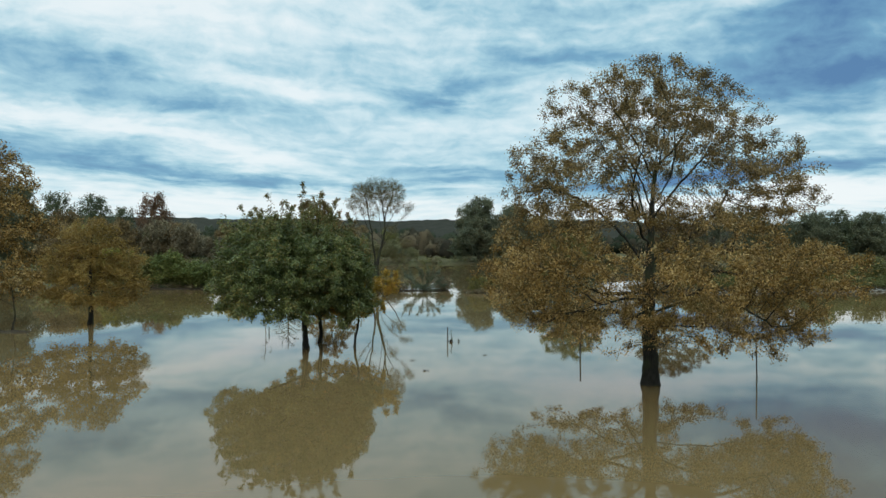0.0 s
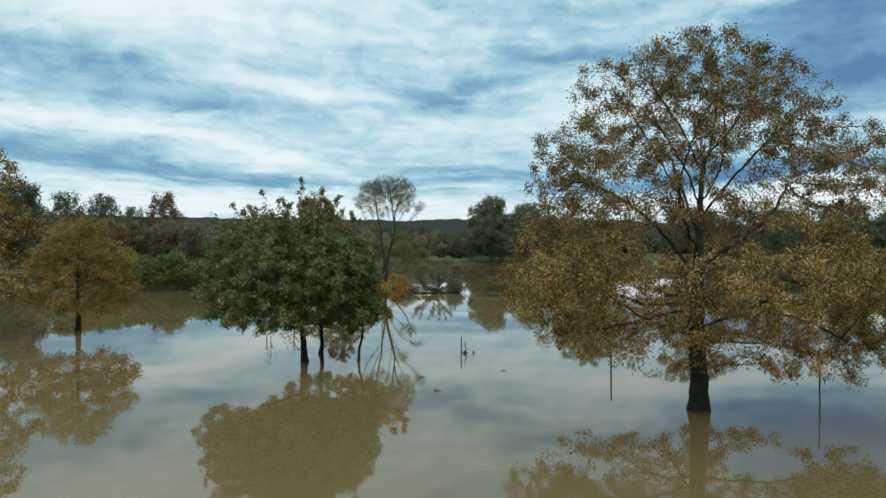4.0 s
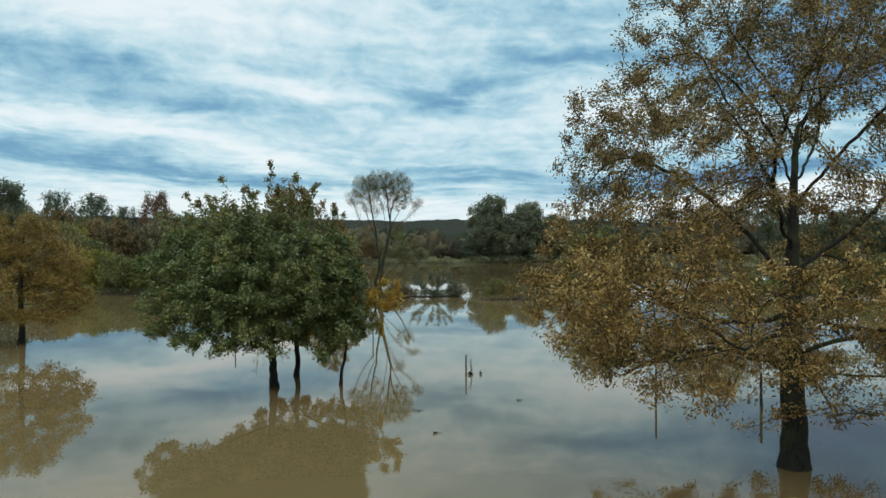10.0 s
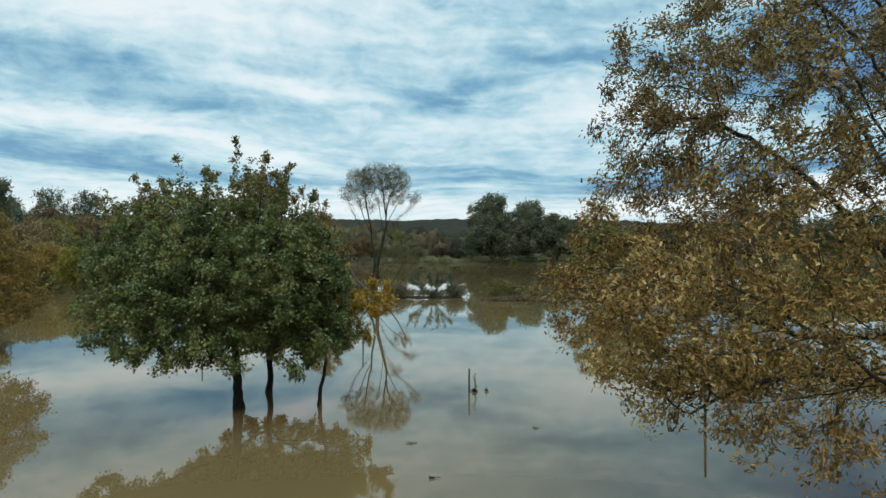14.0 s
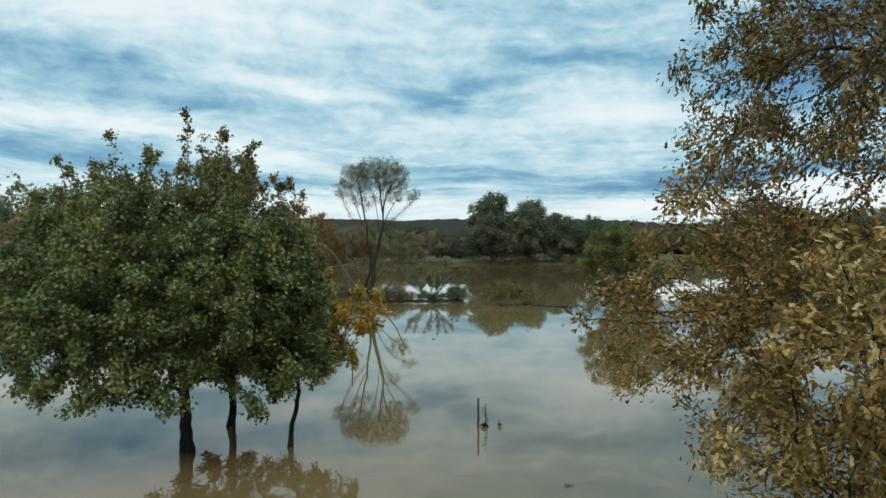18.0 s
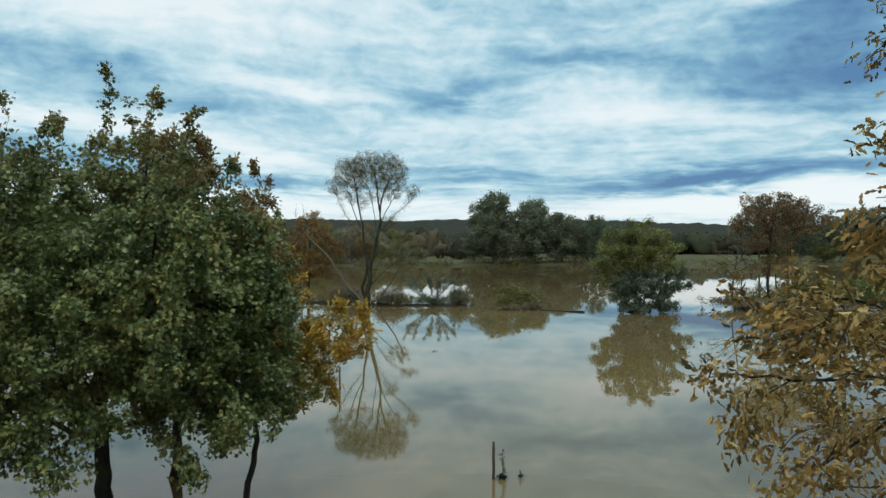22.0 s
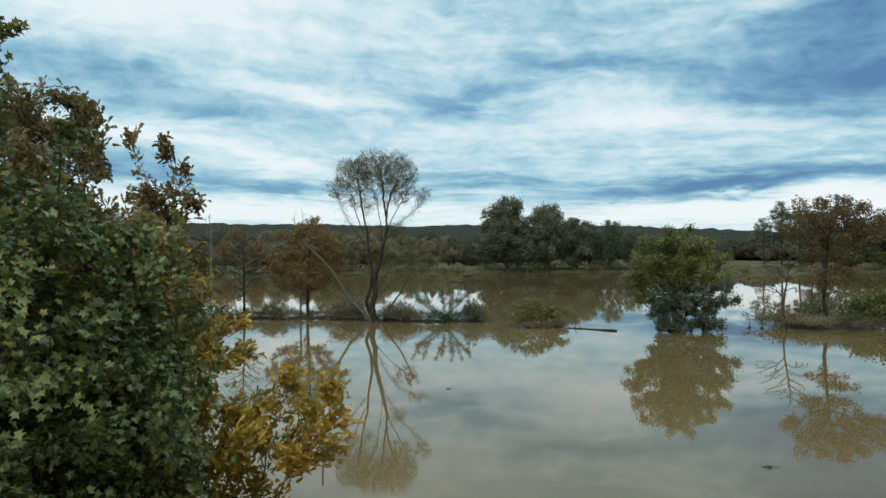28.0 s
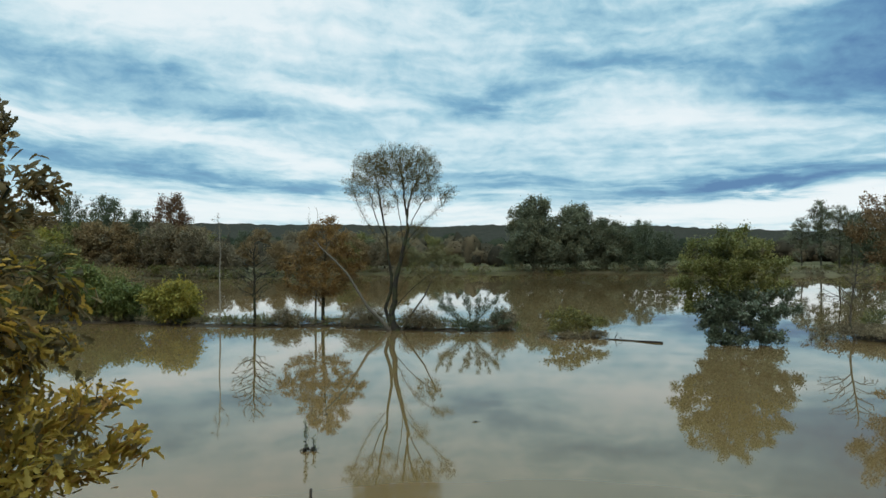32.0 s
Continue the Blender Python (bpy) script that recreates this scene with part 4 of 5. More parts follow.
mound("debris_raft", [(-31.5, 50.2), (-29.5, 50.0), (-27.8, 50.2)], 0.5, 0.16, BANK, "floating raft of dark drift debris", "debris", 9)

# ---------------------------------------------------------------- the island strip
tree("willow_tree", (-8.5, 99.2, -0.1), "tall nearly bare willow with leafy rounded top and leaning stems", "tree", 61,
     [(-0.4, 0, 13.8, 1.7, 1.6, 1.7, 1.2), (1.5, 0, 13.2, 2.2, 1.9, 2.1, 1.8), (2.0, 0, 11.6, 1.3, 1.2, 1.2), (4.0, 0, 11.3, 0.9, 0.8, 0.6, 4.0), (0.5, 0, 11.4, 1.2, 1.0, 1.2, 0.6), (2.6, -0.4, 4.6, 1.2, 0.9, 0.7, 1.5), (3.6, -0.3, 6.6, 0.9, 0.8, 0.6, 1.5), (1.8, 0, 8.2, 0.9, 0.8, 0.7, 1.0)],
     [(0, 0, 0), (-0.38, 0, 0.8), (-0.42, 0, 1.6), (-0.12, 0, 2.5), (-0.16, 0, 3.6), (0.02, 0.1, 4.7), (0.36, 0.05, 6.0), (0.62, 0, 7.1), (0.95, 0, 8.4)], 0.27, WILLOW_TOP_LEAF, OAK_BARK,
     n_att=2200, step=0.26, tip=0.008, slim=0.62, leaf_size=0.15, leaf_kind="slim", n_leaves=25000, cluster=0.34, twig_limit=0.025, limbs=18, up=0.12, droop=-0.3, jitter=0.3, rise=(1.2, 1.8), kill=1.4,
     scaffold=[(7.0, 0, 3.2, 3.6, 0.3), (7.6, 355, 1.8, 3.6, 0.0), (8.0, 20, 0.8, 4.2, 0.0), (8.4, 170, 0.5, 4.0, 0.0), (6.6, 180, 0.6, 5.0, 0.0), (1.6, 355, 3.4, 3.2, 0.0), (2.6, 5, 3.6, 4.4, 0.2), (4.6, 0, 2.4, 4.0, 0.1)])


def bare_stem(name, at, label, pts, base, seed, spread=1.2, height=3.0, n=70, mat=GREY_BARK, leaf=None, n_leaves=0):
    tip = pts[-1]
    return tree(name, at, label, "tree", seed, [(tip[0], tip[1], tip[2] + height * 0.3, spread, spread, height * 0.5)], pts, base, leaf, mat,
                n_att=n, step=0.3, tip=0.008, leaf_size=0.22, leaf_kind="slim", n_leaves=n_leaves, limbs=3, up=0.25, jitter=0.12)


bare_stem("leaning_willow", (-8.9, 99.2, -0.1), "long pale bare willow stem leaning over the bank", [(0, 0, 0), (-0.9, 0, 1.0), (-1.9, -0.1, 1.9), (-2.7, -0.2, 3.2), (-3.5, -0.3, 4.6), (-4.6, -0.3, 5.8), (-5.9, -0.4, 7.0)], 0.14, 62, 1.5, 1.4, 120, STEM_BARK)
tree("leaning_willow", (-8.75, 99.4, -0.1), "upright half-bare willow stem beside the trunk", "tree", 67,
     [(-1.9, 0, 13.0, 1.7, 1.5, 1.9), (-3.3, 0, 11.9, 1.0, 0.9, 0.9, 2.0), (-1.6, 0, 11.2, 1.1, 1.0, 1.1), (-0.6, 0, 10.4, 0.6, 0.6, 0.8)], [(0, 0, 0), (-0.5, 0.25, 1.0), (-0.75, 0.25, 1.9), (-0.30, 0.2, 3.2), (-0.20, 0.15, 4.6), (-0.52, 0, 6.4), (-0.62, 0, 8.6)], 0.17, WILLOW_TOP_LEAF, OAK_BARK,
     n_att=1300, step=0.26, tip=0.008, slim=0.62, leaf_size=0.15, leaf_kind="slim", n_leaves=11500, cluster=0.34, twig_limit=0.025, limbs=12, up=0.12, droop=-0.3, jitter=0.24, rise=(1.2, 1.8), kill=1.4,
     scaffold=[(6.6, 180, 2.4, 4.0, 0.3), (7.4, 176, 1.4, 3.8, 0.0), (7.9, 184, 0.7, 4.2, 0.0)])
bare_stem("leaning_willow", (-8.2, 99.3, -0.1), "bare willow stem leaning away from the trunk", [(0, 0, 0), (0.9, 0, 1.4), (2.0, 0, 3.0), (2.8, 0, 4.6)], 0.10, 63, 0.9, 1.8, 45, GREY_BARK, WILLOW_LEAF, 260)
tree("oak_tree", (-15.6, 103.6, -0.1), "orange brown oak on the island bank", "tree", 64,
     [(0.3, 0, 7.0, 2.5, 2.4, 2.2), (-2.2, 0, 5.4, 1.9, 1.9, 1.4), (2.2, 0, 5.6, 1.7, 1.7, 1.6), (0, -1.8, 4.6, 2.4, 1.4, 1.3), (-1.6, -0.6, 3.4, 1.8, 1.5, 0.8), (1.2, -0.4, 3.2, 1.5, 1.4, 0.7), (0.3, 0, 9.0, 1.5, 1.5, 0.9)],
     [(0, 0, 0), (0, 0, 1.8), (0.1, 0, 4), (0.2, 0, 6.8)], 0.17, RUST_LEAF, OAK_BARK, n_att=1100, step=0.3, leaf_size=0.15, leaf_kind="plain", n_leaves=21000, cluster=0.30, limbs=8)
tree("bare_tree", (-21.2, 101.8, -0.1), "bare grey shrub-like tree on the bank", "tree", 65,
     [(0, 0, 4.8, 2.2, 1.8, 2.6), (-0.1, 0, 7.2, 1.2, 1.0, 1.3)], [(0, 0, 0), (0.05, 0, 1.0), (0, 0, 2.4), (0, 0, 4.2), (-0.05, 0, 6.4)], 0.13, DRAB_LEAF, OAK_BARK,
     n_att=1300, step=0.26, tip=0.019, n_leaves=700, leaf_size=0.12, leaf_kind="plain", limbs=10, up=0.5, rise=(1.2, 2.0), jitter=0.12)
bare_stem("bare_pole_tree", (-24.6, 102.7, -0.1), "thin bare pale stem on the bank", [(0, 0, 0), (0.05, 0, 2), (-0.02, 0, 4.2), (0.05, 0, 6.2), (0.0, 0, 7.4)], 0.085, 66, 0.8, 3.4, 110, PALE_BARK, DRAB_LEAF, 160)
bare_stem("bare_tree", (-16.6, 104.8, -0.1), "thin bare pale tree behind the orange oak", [(0, 0, 0), (0.1, 0, 3), (-0.2, 0, 6), (0.0, 0, 8.4)], 0.11, 68, 1.3, 3.2, 150, PALE_BARK)


def litter(name, label, line, n, size, mat, seed, wide=1.2, leaf=0.16, m=30, lift=0.25, category="brush"):
    """Low ragged brush and drift along a line on a bank."""
    g = np.random.default_rng(seed)
    p = np.array(line, float)
    d = np.concatenate(([0], np.cumsum(np.linalg.norm(np.diff(p, axis=0), axis=1))))
    q = g.uniform(0, d[-1], n)
    x, y = np.interp(q, d, p[:, 0]), np.interp(q, d, p[:, 1])
    x, y = x + g.normal(size=n) * wide * 0.4, y + g.normal(size=n) * wide * 0.5
    sz = size * g.uniform(0.4, 1.4, n)
    dd = g.normal(size=(n, m, 3))
    dd /= np.linalg.norm(dd, axis=2)[..., None]
    c = np.stack((x, y, lift + sz * 0.35), -1)
    pl = (c[:, None] + dd * g.random((n, m, 1)) ** 0.5 * sz[:, None, None] * np.array([0.8, 0.6, 0.5])).reshape(-1, 3)
    way = dd.reshape(-1, 3) + np.array([0, 0, 0.6])
    V, L, C = leaves(g, pl, way, leaf, "slim" if mat is GRASS else "plain", 0.0, 0.2)
    return tagged(new(name, mesh_from(name, V, L, C, mat)), label, category, kind="stuff")


ISLAND = [(-47, 107), (-40, 106), (-33, 105.5), (-28, 103.5), (-22, 102.3), (-14, 103.4), (-8, 100), (-3, 99.6), (1.2, 100.6)]
litter("island_brush", "dead grass and brush on the island bank", ISLAND, 260, 0.6, DRAB_LEAF, 310, 1.6, 0.13, 44)
litter("island_brush", "dark low brush on the island bank", ISLAND, 120, 0.6, DARK_LEAF, 311, 1.6, 0.13, 44)
litter("island_grass", "tufts of grass on the island bank", ISLAND, 90, 0.7, GRASS, 312, leaf=0.45, category="grass")
WEST = [(-50, 110.5), (-56, 114), (-63, 127), (-76, 160), (-97, 226)]
litter("west_brush", "olive green brush along the west bank", WEST, 220, 3.4, OLIVE_LEAF, 316, 5.0, 0.4, 60, 0.5)
litter("west_brush", "faded brown brush along the west bank", WEST, 150, 3.6, DULL_LEAF, 317, 8.0, 0.4, 60, 0.5)
EAST = [(30.8, 96.2), (36, 95.6), (46, 97), (60, 99), (85, 104)]
litter("islet_brush", "dead twigs and dry leaves on a small islet", [(3.4, 94.6), (5.5, 94.4), (7.8, 94.6)], 60, 0.45, DRAB_LEAF, 319, 1.0, 0.13, 36, 0.1)
litter("bank_grass", "long green grass on the bank", EAST, 700, 1.2, GRASS, 313, 4.5, 0.42, 60, 0.75, "grass")
litter("bank_brush", "yellowish green brush on the bank", EAST[1:], 120, 1.5, OLIVE_LEAF, 314, 4.0, 0.2, 40, 0.9)
litter("bank_brush", "dead brown brush at the tip of the bank", [(25.6, 94.3), (28.5, 94.6), (31.5, 95.6)], 320, 0.6, DRAB_LEAF, 318, 3.2, 0.15, 40, 0.4)
litter("bank_brush", "dead twigs and litter along the water", EAST, 160, 0.5, DRAB_LEAF, 315, 5.5, 0.15, 24, 0.1)


def bush(name, at, label, seed, h, r, leaf, size=0.3, n=3500, bark=GREY_BARK, kind="plain", low=0.05, n_att=420, step=0.3, group=""):
    g = np.random.default_rng(seed)
    return tree(name, at, label, "bush", seed, ball(7, h, r, g, low), [(0, 0, 0), (0.1, 0, h * 0.2), (0, 0, h * 0.42)], 0.05 + 0.012 * h, leaf, bark,
                n_att=n_att, step=step, tip=0.008, leaf_size=size, leaf_kind=kind, n_leaves=int(n * 1.5), cluster=0.5, twig_limit=0.05, limbs=4, droop=0.2, shell=0.8, group=group)


bush("yellow_bush", (-29.0, 103.2, 0), "rounded yellow green bush on the island bank", 71, 4.2, 2.8, YELLOW_LEAF, 0.28, 4200)
bush("green_bush", (-35.0, 105.4, 0), "dense green bush on the island bank", 72, 4.0, 2.8, GREEN_LEAF, 0.28, 4200)
bush("green_bush", (-39.4, 106.4, 0), "tall dense green bush on the island bank", 73, 5.6, 3.1, GREEN_LEAF, 0.3, 4800)
bush("green_bush", (-44.0, 107.2, 0), "dense olive green bush on the island bank", 74, 5.2, 3.0, OLIVE_LEAF, 0.3, 4200)
bush("yellow_bush", (-48.7, 110.4, 0), "yellow green willow bush with dark stems at the water", 111, 6.4, 3.0, YELLOW_LEAF, 0.24, 6000, OAK_BARK, n_att=600)
bush("yellow_bush", (-73.5, 150.0, 0.8), "tall pale golden bush on the west bank", 112, 11.0, 3.6, PALE_GOLD_LEAF, 0.34, 5000, n_att=600)
bush("amber_bush", (-55.0, 116.0, 0.8), "amber brown bush on the west bank", 113, 6.0, 3.4, AMBER_LEAF, 0.28, 4500)
bush("amber_bush", (-61.5, 124.0, 0.8), "amber brown bush on the west bank", 114, 7.0, 3.8, DULL_LEAF, 0.3, 4500)
bush("low_bush", (-18.4, 102.0, 0), "low grey twiggy bush at the water", 75, 1.7, 1.3, DRAB_LEAF, 0.13, 2200)
bush("low_bush", (-11.4, 101.2, 0), "low faded brown bush below the willow", 76, 2.0, 2.2, DRAB_LEAF, 0.13, 3600)
bush("low_bush", (-6.6, 99.6, 0), "low faded brown bush below the willow", 77, 1.8, 1.8, DRAB_LEAF, 0.13, 3200)
tree("fallen_branch_bush", (-2.3, 98.6, -0.1), "dark leafy fallen branches sticking out of the water", "bush", 78,
     [(-2.1, 0, 2.2, 0.8, 0.5, 0.8), (0.0, 0, 2.2, 0.9, 0.6, 0.8), (1.7, 0, 2.0, 0.9, 0.6, 0.7), (-0.2, -0.3, 0.6, 1.6, 0.7, 0.3), (2.5, 0.2, 0.8, 0.6, 0.6, 0.4)],
     [(0, 0, 0), (-0.1, 0, 0.3), (-0.2, 0, 0.6)], 0.08, SALLOW_LEAF, OAK_BARK, n_att=200, step=0.2, leaf_size=0.2, leaf_kind="slim", n_leaves=5600, cluster=0.2, twig_limit=0.04, limbs=9, droop=-0.3,
     scaffold=[(0.2, 180, 2.9, 3.0, 0.0), (0.3, 175, 1.9, 3.0, 0.0), (0.3, 185, 2.4, 1.8, 0.0), (0.3, 170, 0.9, 3.0, 0.0), (0.4, 10, 0.6, 3.1, 0.0), (0.3, 0, 1.5, 3.0, 0.0), (0.3, 350, 2.2, 2.6, 0.0), (0.2, 5, 2.6, 1.5, 0.1), (0.2, 0, 3.0, 0.9, 0.1)])
bush("low_bush", (0.3, 100.2, 0), "low faded bush at the end of the bank", 79, 1.5, 1.3, DRAB_LEAF, 0.14, 2600)
tree("thin_shrub", (5.6, 94.4, -0.05), "thin pale green shrub on a small islet", "bush", 80,
     [(-0.9, 0, 1.6, 1.5, 0.9, 0.8), (1.0, 0, 1.2, 1.4, 0.9, 0.6), (-1.6, 0, 0.7, 1.0, 0.8, 0.4)], [(0, 0, 0), (0, 0, 0.4), (-0.1, 0, 0.9)], 0.05, OLIVE_LEAF, GREY_BARK,
     n_att=200, step=0.22, tip=0.006, leaf_size=0.16, leaf_kind="plain", n_leaves=3400, cluster=0.3, limbs=4)

# ---------------------------------------------------------------- shrub islet and the east bank
tree("alder_shrub", (15.8, 91.6, -0.1), "dense green shrub tree with olive top on an islet", "tree", 81,
     [(0, 0, 5.4, 2.8, 2.0, 1.0), (-2.2, 0, 5.6, 1.7, 1.5, 0.7), (2.3, 0, 5.5, 1.8, 1.5, 0.7), (0.2, 0, 6.9, 2.2, 1.6, 0.8, 1.3), (0.2, 0, 7.5, 1.0, 0.9, 0.5, 1.4), (-1.7, 0, 7.2, 1.3, 1.0, 0.4, 1.6), (0.9, 0, 8.1, 0.7, 0.7, 0.25, 3.0), (0, 0, 4.0, 3.0, 1.8, 0.9),
      (-3.0, -0.3, 4.2, 1.4, 1.2, 0.6, 1.3), (2.9, 0, 4.3, 1.3, 1.2, 0.6, 1.3), (-3.3, -0.2, 2.8, 1.1, 1.0, 0.5, 1.3), (2.0, 0, 7.0, 1.3, 1.0, 0.4, 1.4), (-0.5, 0, 8.0, 0.5, 0.5, 0.25, 2.0)],
     [(0, 0, 0), (-0.3, -0.3, 1.5), (-0.5, -0.2, 3.0), (-0.4, 0, 4.6)], 0.13, ALDER_LEAF, PALE_BARK, n_att=1100, step=0.3, leaf_size=0.16, leaf_kind="plain", n_leaves=32000, cluster=0.34, tuft=0.9, limbs=9, droop=0.1, flat=0.8,
     scaffold=[(1.6, 180, 3.2, 2.6, 0.4), (1.8, 0, 3.0, 2.8, 0.3), (2.4, 160, 2.2, 4.0, 0.1), (2.6, 20, 2.4, 3.8, 0.1), (1.4, 200, 3.2, 1.2, 0.2), (2.0, 340, 3.2, 1.8, 0.2), (3.2, 90, 0.8, 4.2, 0.0), (2.0, 270, 1.4, 3.0, 0.2)])
tree("alder_shrub", (16.2, 90.9, -0.1), "dark bluish green leafy shrub at the water's edge", "bush", 82,
     [(0, 0, 2.4, 2.9, 1.7, 1.9), (1.8, 0, 2.8, 1.7, 1.3, 1.4), (-2.0, 0, 2.8, 1.3, 1.2, 0.9), (-1.6, -0.2, 1.2, 1.4, 1.1, 0.9), (1.4, -0.3, 1.0, 1.6, 1.0, 0.8), (2.8, 0, 3.7, 0.7, 0.7, 0.5), (3.6, 0, 3.4, 0.6, 0.6, 0.5, 1.5), (3.8, 0, 2.4, 0.6, 0.6, 0.4, 1.5), (-0.6, -0.3, 0.55, 2.0, 1.1, 0.4, 2.0), (1.2, -0.3, 0.5, 1.6, 1.0, 0.35, 2.0)],
     [(0, 0, 0), (0, 0, 0.7), (0.1, 0, 1.6)], 0.1, SALLOW_LEAF, GREY_BARK, n_att=900, step=0.24, leaf_size=0.17, leaf_kind="plain", n_leaves=25000, cluster=0.30, limbs=6)
tree("oak_tree", (28.4, 94.1, -0.1), "reddish brown oak with slim crooked trunk on the bank", "tree", 83,
     [(1.0, 0, 9.0, 3.6, 3.0, 1.7), (-2.0, 0, 8.2, 1.7, 1.7, 1.2), (3.6, 0, 8.0, 2.2, 2.0, 1.2), (0.6, 0, 6.6, 2.2, 2.0, 1.2), (-1.3, -0.4, 6.2, 1.2, 1.2, 0.7), (0.8, -0.4, 4.6, 1.9, 1.5, 0.8), (-0.6, -0.4, 4.0, 1.5, 1.2, 0.6), (-1.9, 0, 10.6, 0.6, 0.6, 0.4, 2), (5.0, 0, 8.8, 0.9, 0.9, 0.5), (0.6, 0, 10.6, 0.6, 0.6, 0.4, 2)],
     [(0, 0, 0), (0.15, 0, 1.0), (-0.05, 0, 2.4), (0.1, 0, 4.4), (0.3, 0, 7.2)], 0.17, RUSSET_LEAF, OAK_BARK, n_att=1000, step=0.32, leaf_size=0.17, leaf_kind="plain", n_leaves=17000, cluster=0.34, limbs=9)
tree("bare_tree", (25.5, 94.2, -0.1), "bare leaning tree with fine twigs at the tip of the bank", "tree", 84,
     [(-0.6, 0, 4.4, 1.7, 1.0, 1.4), (0.5, 0, 5.4, 1.3, 0.9, 1.2), (-1.7, 0, 3.2, 1.2, 0.9, 0.9), (0.9, 0, 3.4, 0.9, 0.8, 0.8)], [(0, 0, 0), (-0.35, 0, 1.2), (-0.3, 0, 2.4), (0, 0, 4.2), (0.2, 0, 5.7)], 0.10, DRAB_LEAF, GREY_BARK,
     n_att=900, step=0.24, tip=0.017, n_leaves=160, leaf_size=0.14, leaf_kind="plain", limbs=9, up=0.5, rise=(1.2, 1.8), jitter=0.12)
for i, (bx, by, h, r) in enumerate([(33.5, 96.0, 2.6, 2.4), (38.5, 96.3, 2.9, 2.8), (44.5, 97.4, 2.6, 2.6), (51, 98.5, 4.8, 3.4), (58, 99.5, 4.4, 3.4), (66, 101, 5.2, 3.6)]):
    bush("bank_bush", (bx, by, 0.2), "green and yellowish bush on the grassy bank", 90 + i, h, r, GREEN_LEAF if i % 2 else OLIVE_LEAF, 0.28, 3000)


def post(at, h, r, lean, label, seed):
    """A round stake: tapered, slightly crooked."""
    g = np.random.default_rng(seed)
    n = 9
    z = np.linspace(-0.5, h, n)
    p = np.stack((lean[0] * z + g.normal(size=n) * r * 0.12, lean[1] * z + g.normal(size=n) * r * 0.12, z), -1)
    rr = np.full(n, r) * np.linspace(1.1, 0.92, n)
    V, L, C = tubes(p, rr, [list(range(n))], 8)
    ob = thing("stake", at, label, "stake", "stakes in the water")
    part("pole", mesh_from("pole", V, L, C, POST_WOOD), ob)
    return ob


post((0.37, 44.22, 0), 0.89, 0.035, (0.0, 0), "dark wooden stake standing in the water beside drift twigs", 1)
post((13.75, 32.0, 0), 1.9, 0.030, (-0.02, 0), "thin dark stake standing in the water below the oak", 2)
post((7.14, 37.8, 0), 1.25, 0.040, (0.01, 0), "dark stake standing in the water behind the oak", 3)
post((10.7, 37.2, 0), 1.25, 0.055, (0.0, 0), "thick dark stake standing in the water behind the oak", 4)
post((-5.05, 55.6, 0), 0.9, 0.035, (0.0, 0), "dark wooden stake standing in open water", 5)
post((-11.5, 49.0, 0), 0.45, 0.03, (0.0, 0), "short dark stake behind the maple", 6)

def drift_plant(at, label, h, seed, n):
    """A dead leafy stem caught in the flood, with a clot of drift at the water."""
    g = np.random.default_rng(seed)
    ob = tree("drift_plant", at, label, "drift", seed, [(0.02, 0, h * 0.62, 0.07, 0.06, h * 0.34), (0.06, 0, h * 0.3, 0.10, 0.06, h * 0.16)],
              [(0, 0, -0.15), (0.01, 0, h * 0.3), (0.0, 0, h * 0.8)], 0.014, DARK_LEAF, OAK_BARK, n_att=60, step=0.05, tip=0.004, leaf_size=0.055, leaf_kind="plain",
              n_leaves=n, cluster=0.05, twig_limit=0.02, limbs=2, droop=0.4)
    d = g.normal(size=(90, 3)) * np.array([0.10, 0.06, 0.03]) * min(0.6, h)
    V, L, C = leaves(g, d + np.array([0, 0, 0.05]), g.normal(size=(90, 3)), 0.07 * min(1.0, 0.3 + h), "plain", 0.1, 0.2)
    part("drift_clot", mesh_from("drift_clot", V, L, C, DRIFT), ob, "dark clot of wet drift", kind="stuff")
    return ob


drift_plant((0.58, 44.22, 0.0), "dark leafy dead stem caught beside a stake", 0.75, 401, 110)
drift_plant((1.02, 44.3, 0.0), "tiny dark sprig sticking out of the water", 0.2, 402, 18)
drift_plant((-6.8, 62.06, 0.0), "dark leafy dead stem standing in open water", 1.15, 403, 190)
drift_plant((-6.55, 62.1, 0.0), "dark leafy dead stem standing in open water", 0.55, 404, 60)
drift_plant((23.2, 93.6, 0.0), "dark sprigs sticking out of the water", 0.8, 405, 60)
drift_plant((22.4, 94.2, 0.0), "dark sprigs sticking out of the water", 0.6, 406, 40)


def floating_twigs(at, seed, size=0.3):
    """A small floating knot of twigs."""
    g = np.random.default_rng(seed)
    pts, lines = [], []
    for i in range(7):
        a, b = g.normal(size=3) * size * 0.5, g.normal(size=3) * size * 0.5
        a[2], b[2] = abs(a[2]) * 0.12, abs(b[2]) * 0.25
        n = len(pts)
        pts += [a, (a + b) / 2 + g.normal(size=3) * size * 0.06, b]
        lines.append([n, n + 1, n + 2])
    P = np.array(pts)
    V, L, C = tubes(P, np.full(len(P), size * 0.035), lines, 5)
    ob = thing("floating_twigs", at, "small dark knot of twigs floating on the water", "drift", "floating drift")
    part("twig_knot", mesh_from("twig_knot", V, L, C, DRIFT), ob, kind="stuff")


for i, (x, y, k) in enumerate([(-0.79, 33.6, 0.26), (-1.41, 36.7, 0.2), (-1.5, 66.4, 0.16), (-7.38, 67.4, 0.16), (7.55, 54.5, 0.2), (2.2, 38.5, 0.14)]):
    floating_twigs((x, y, 0.01), 420 + i, k)


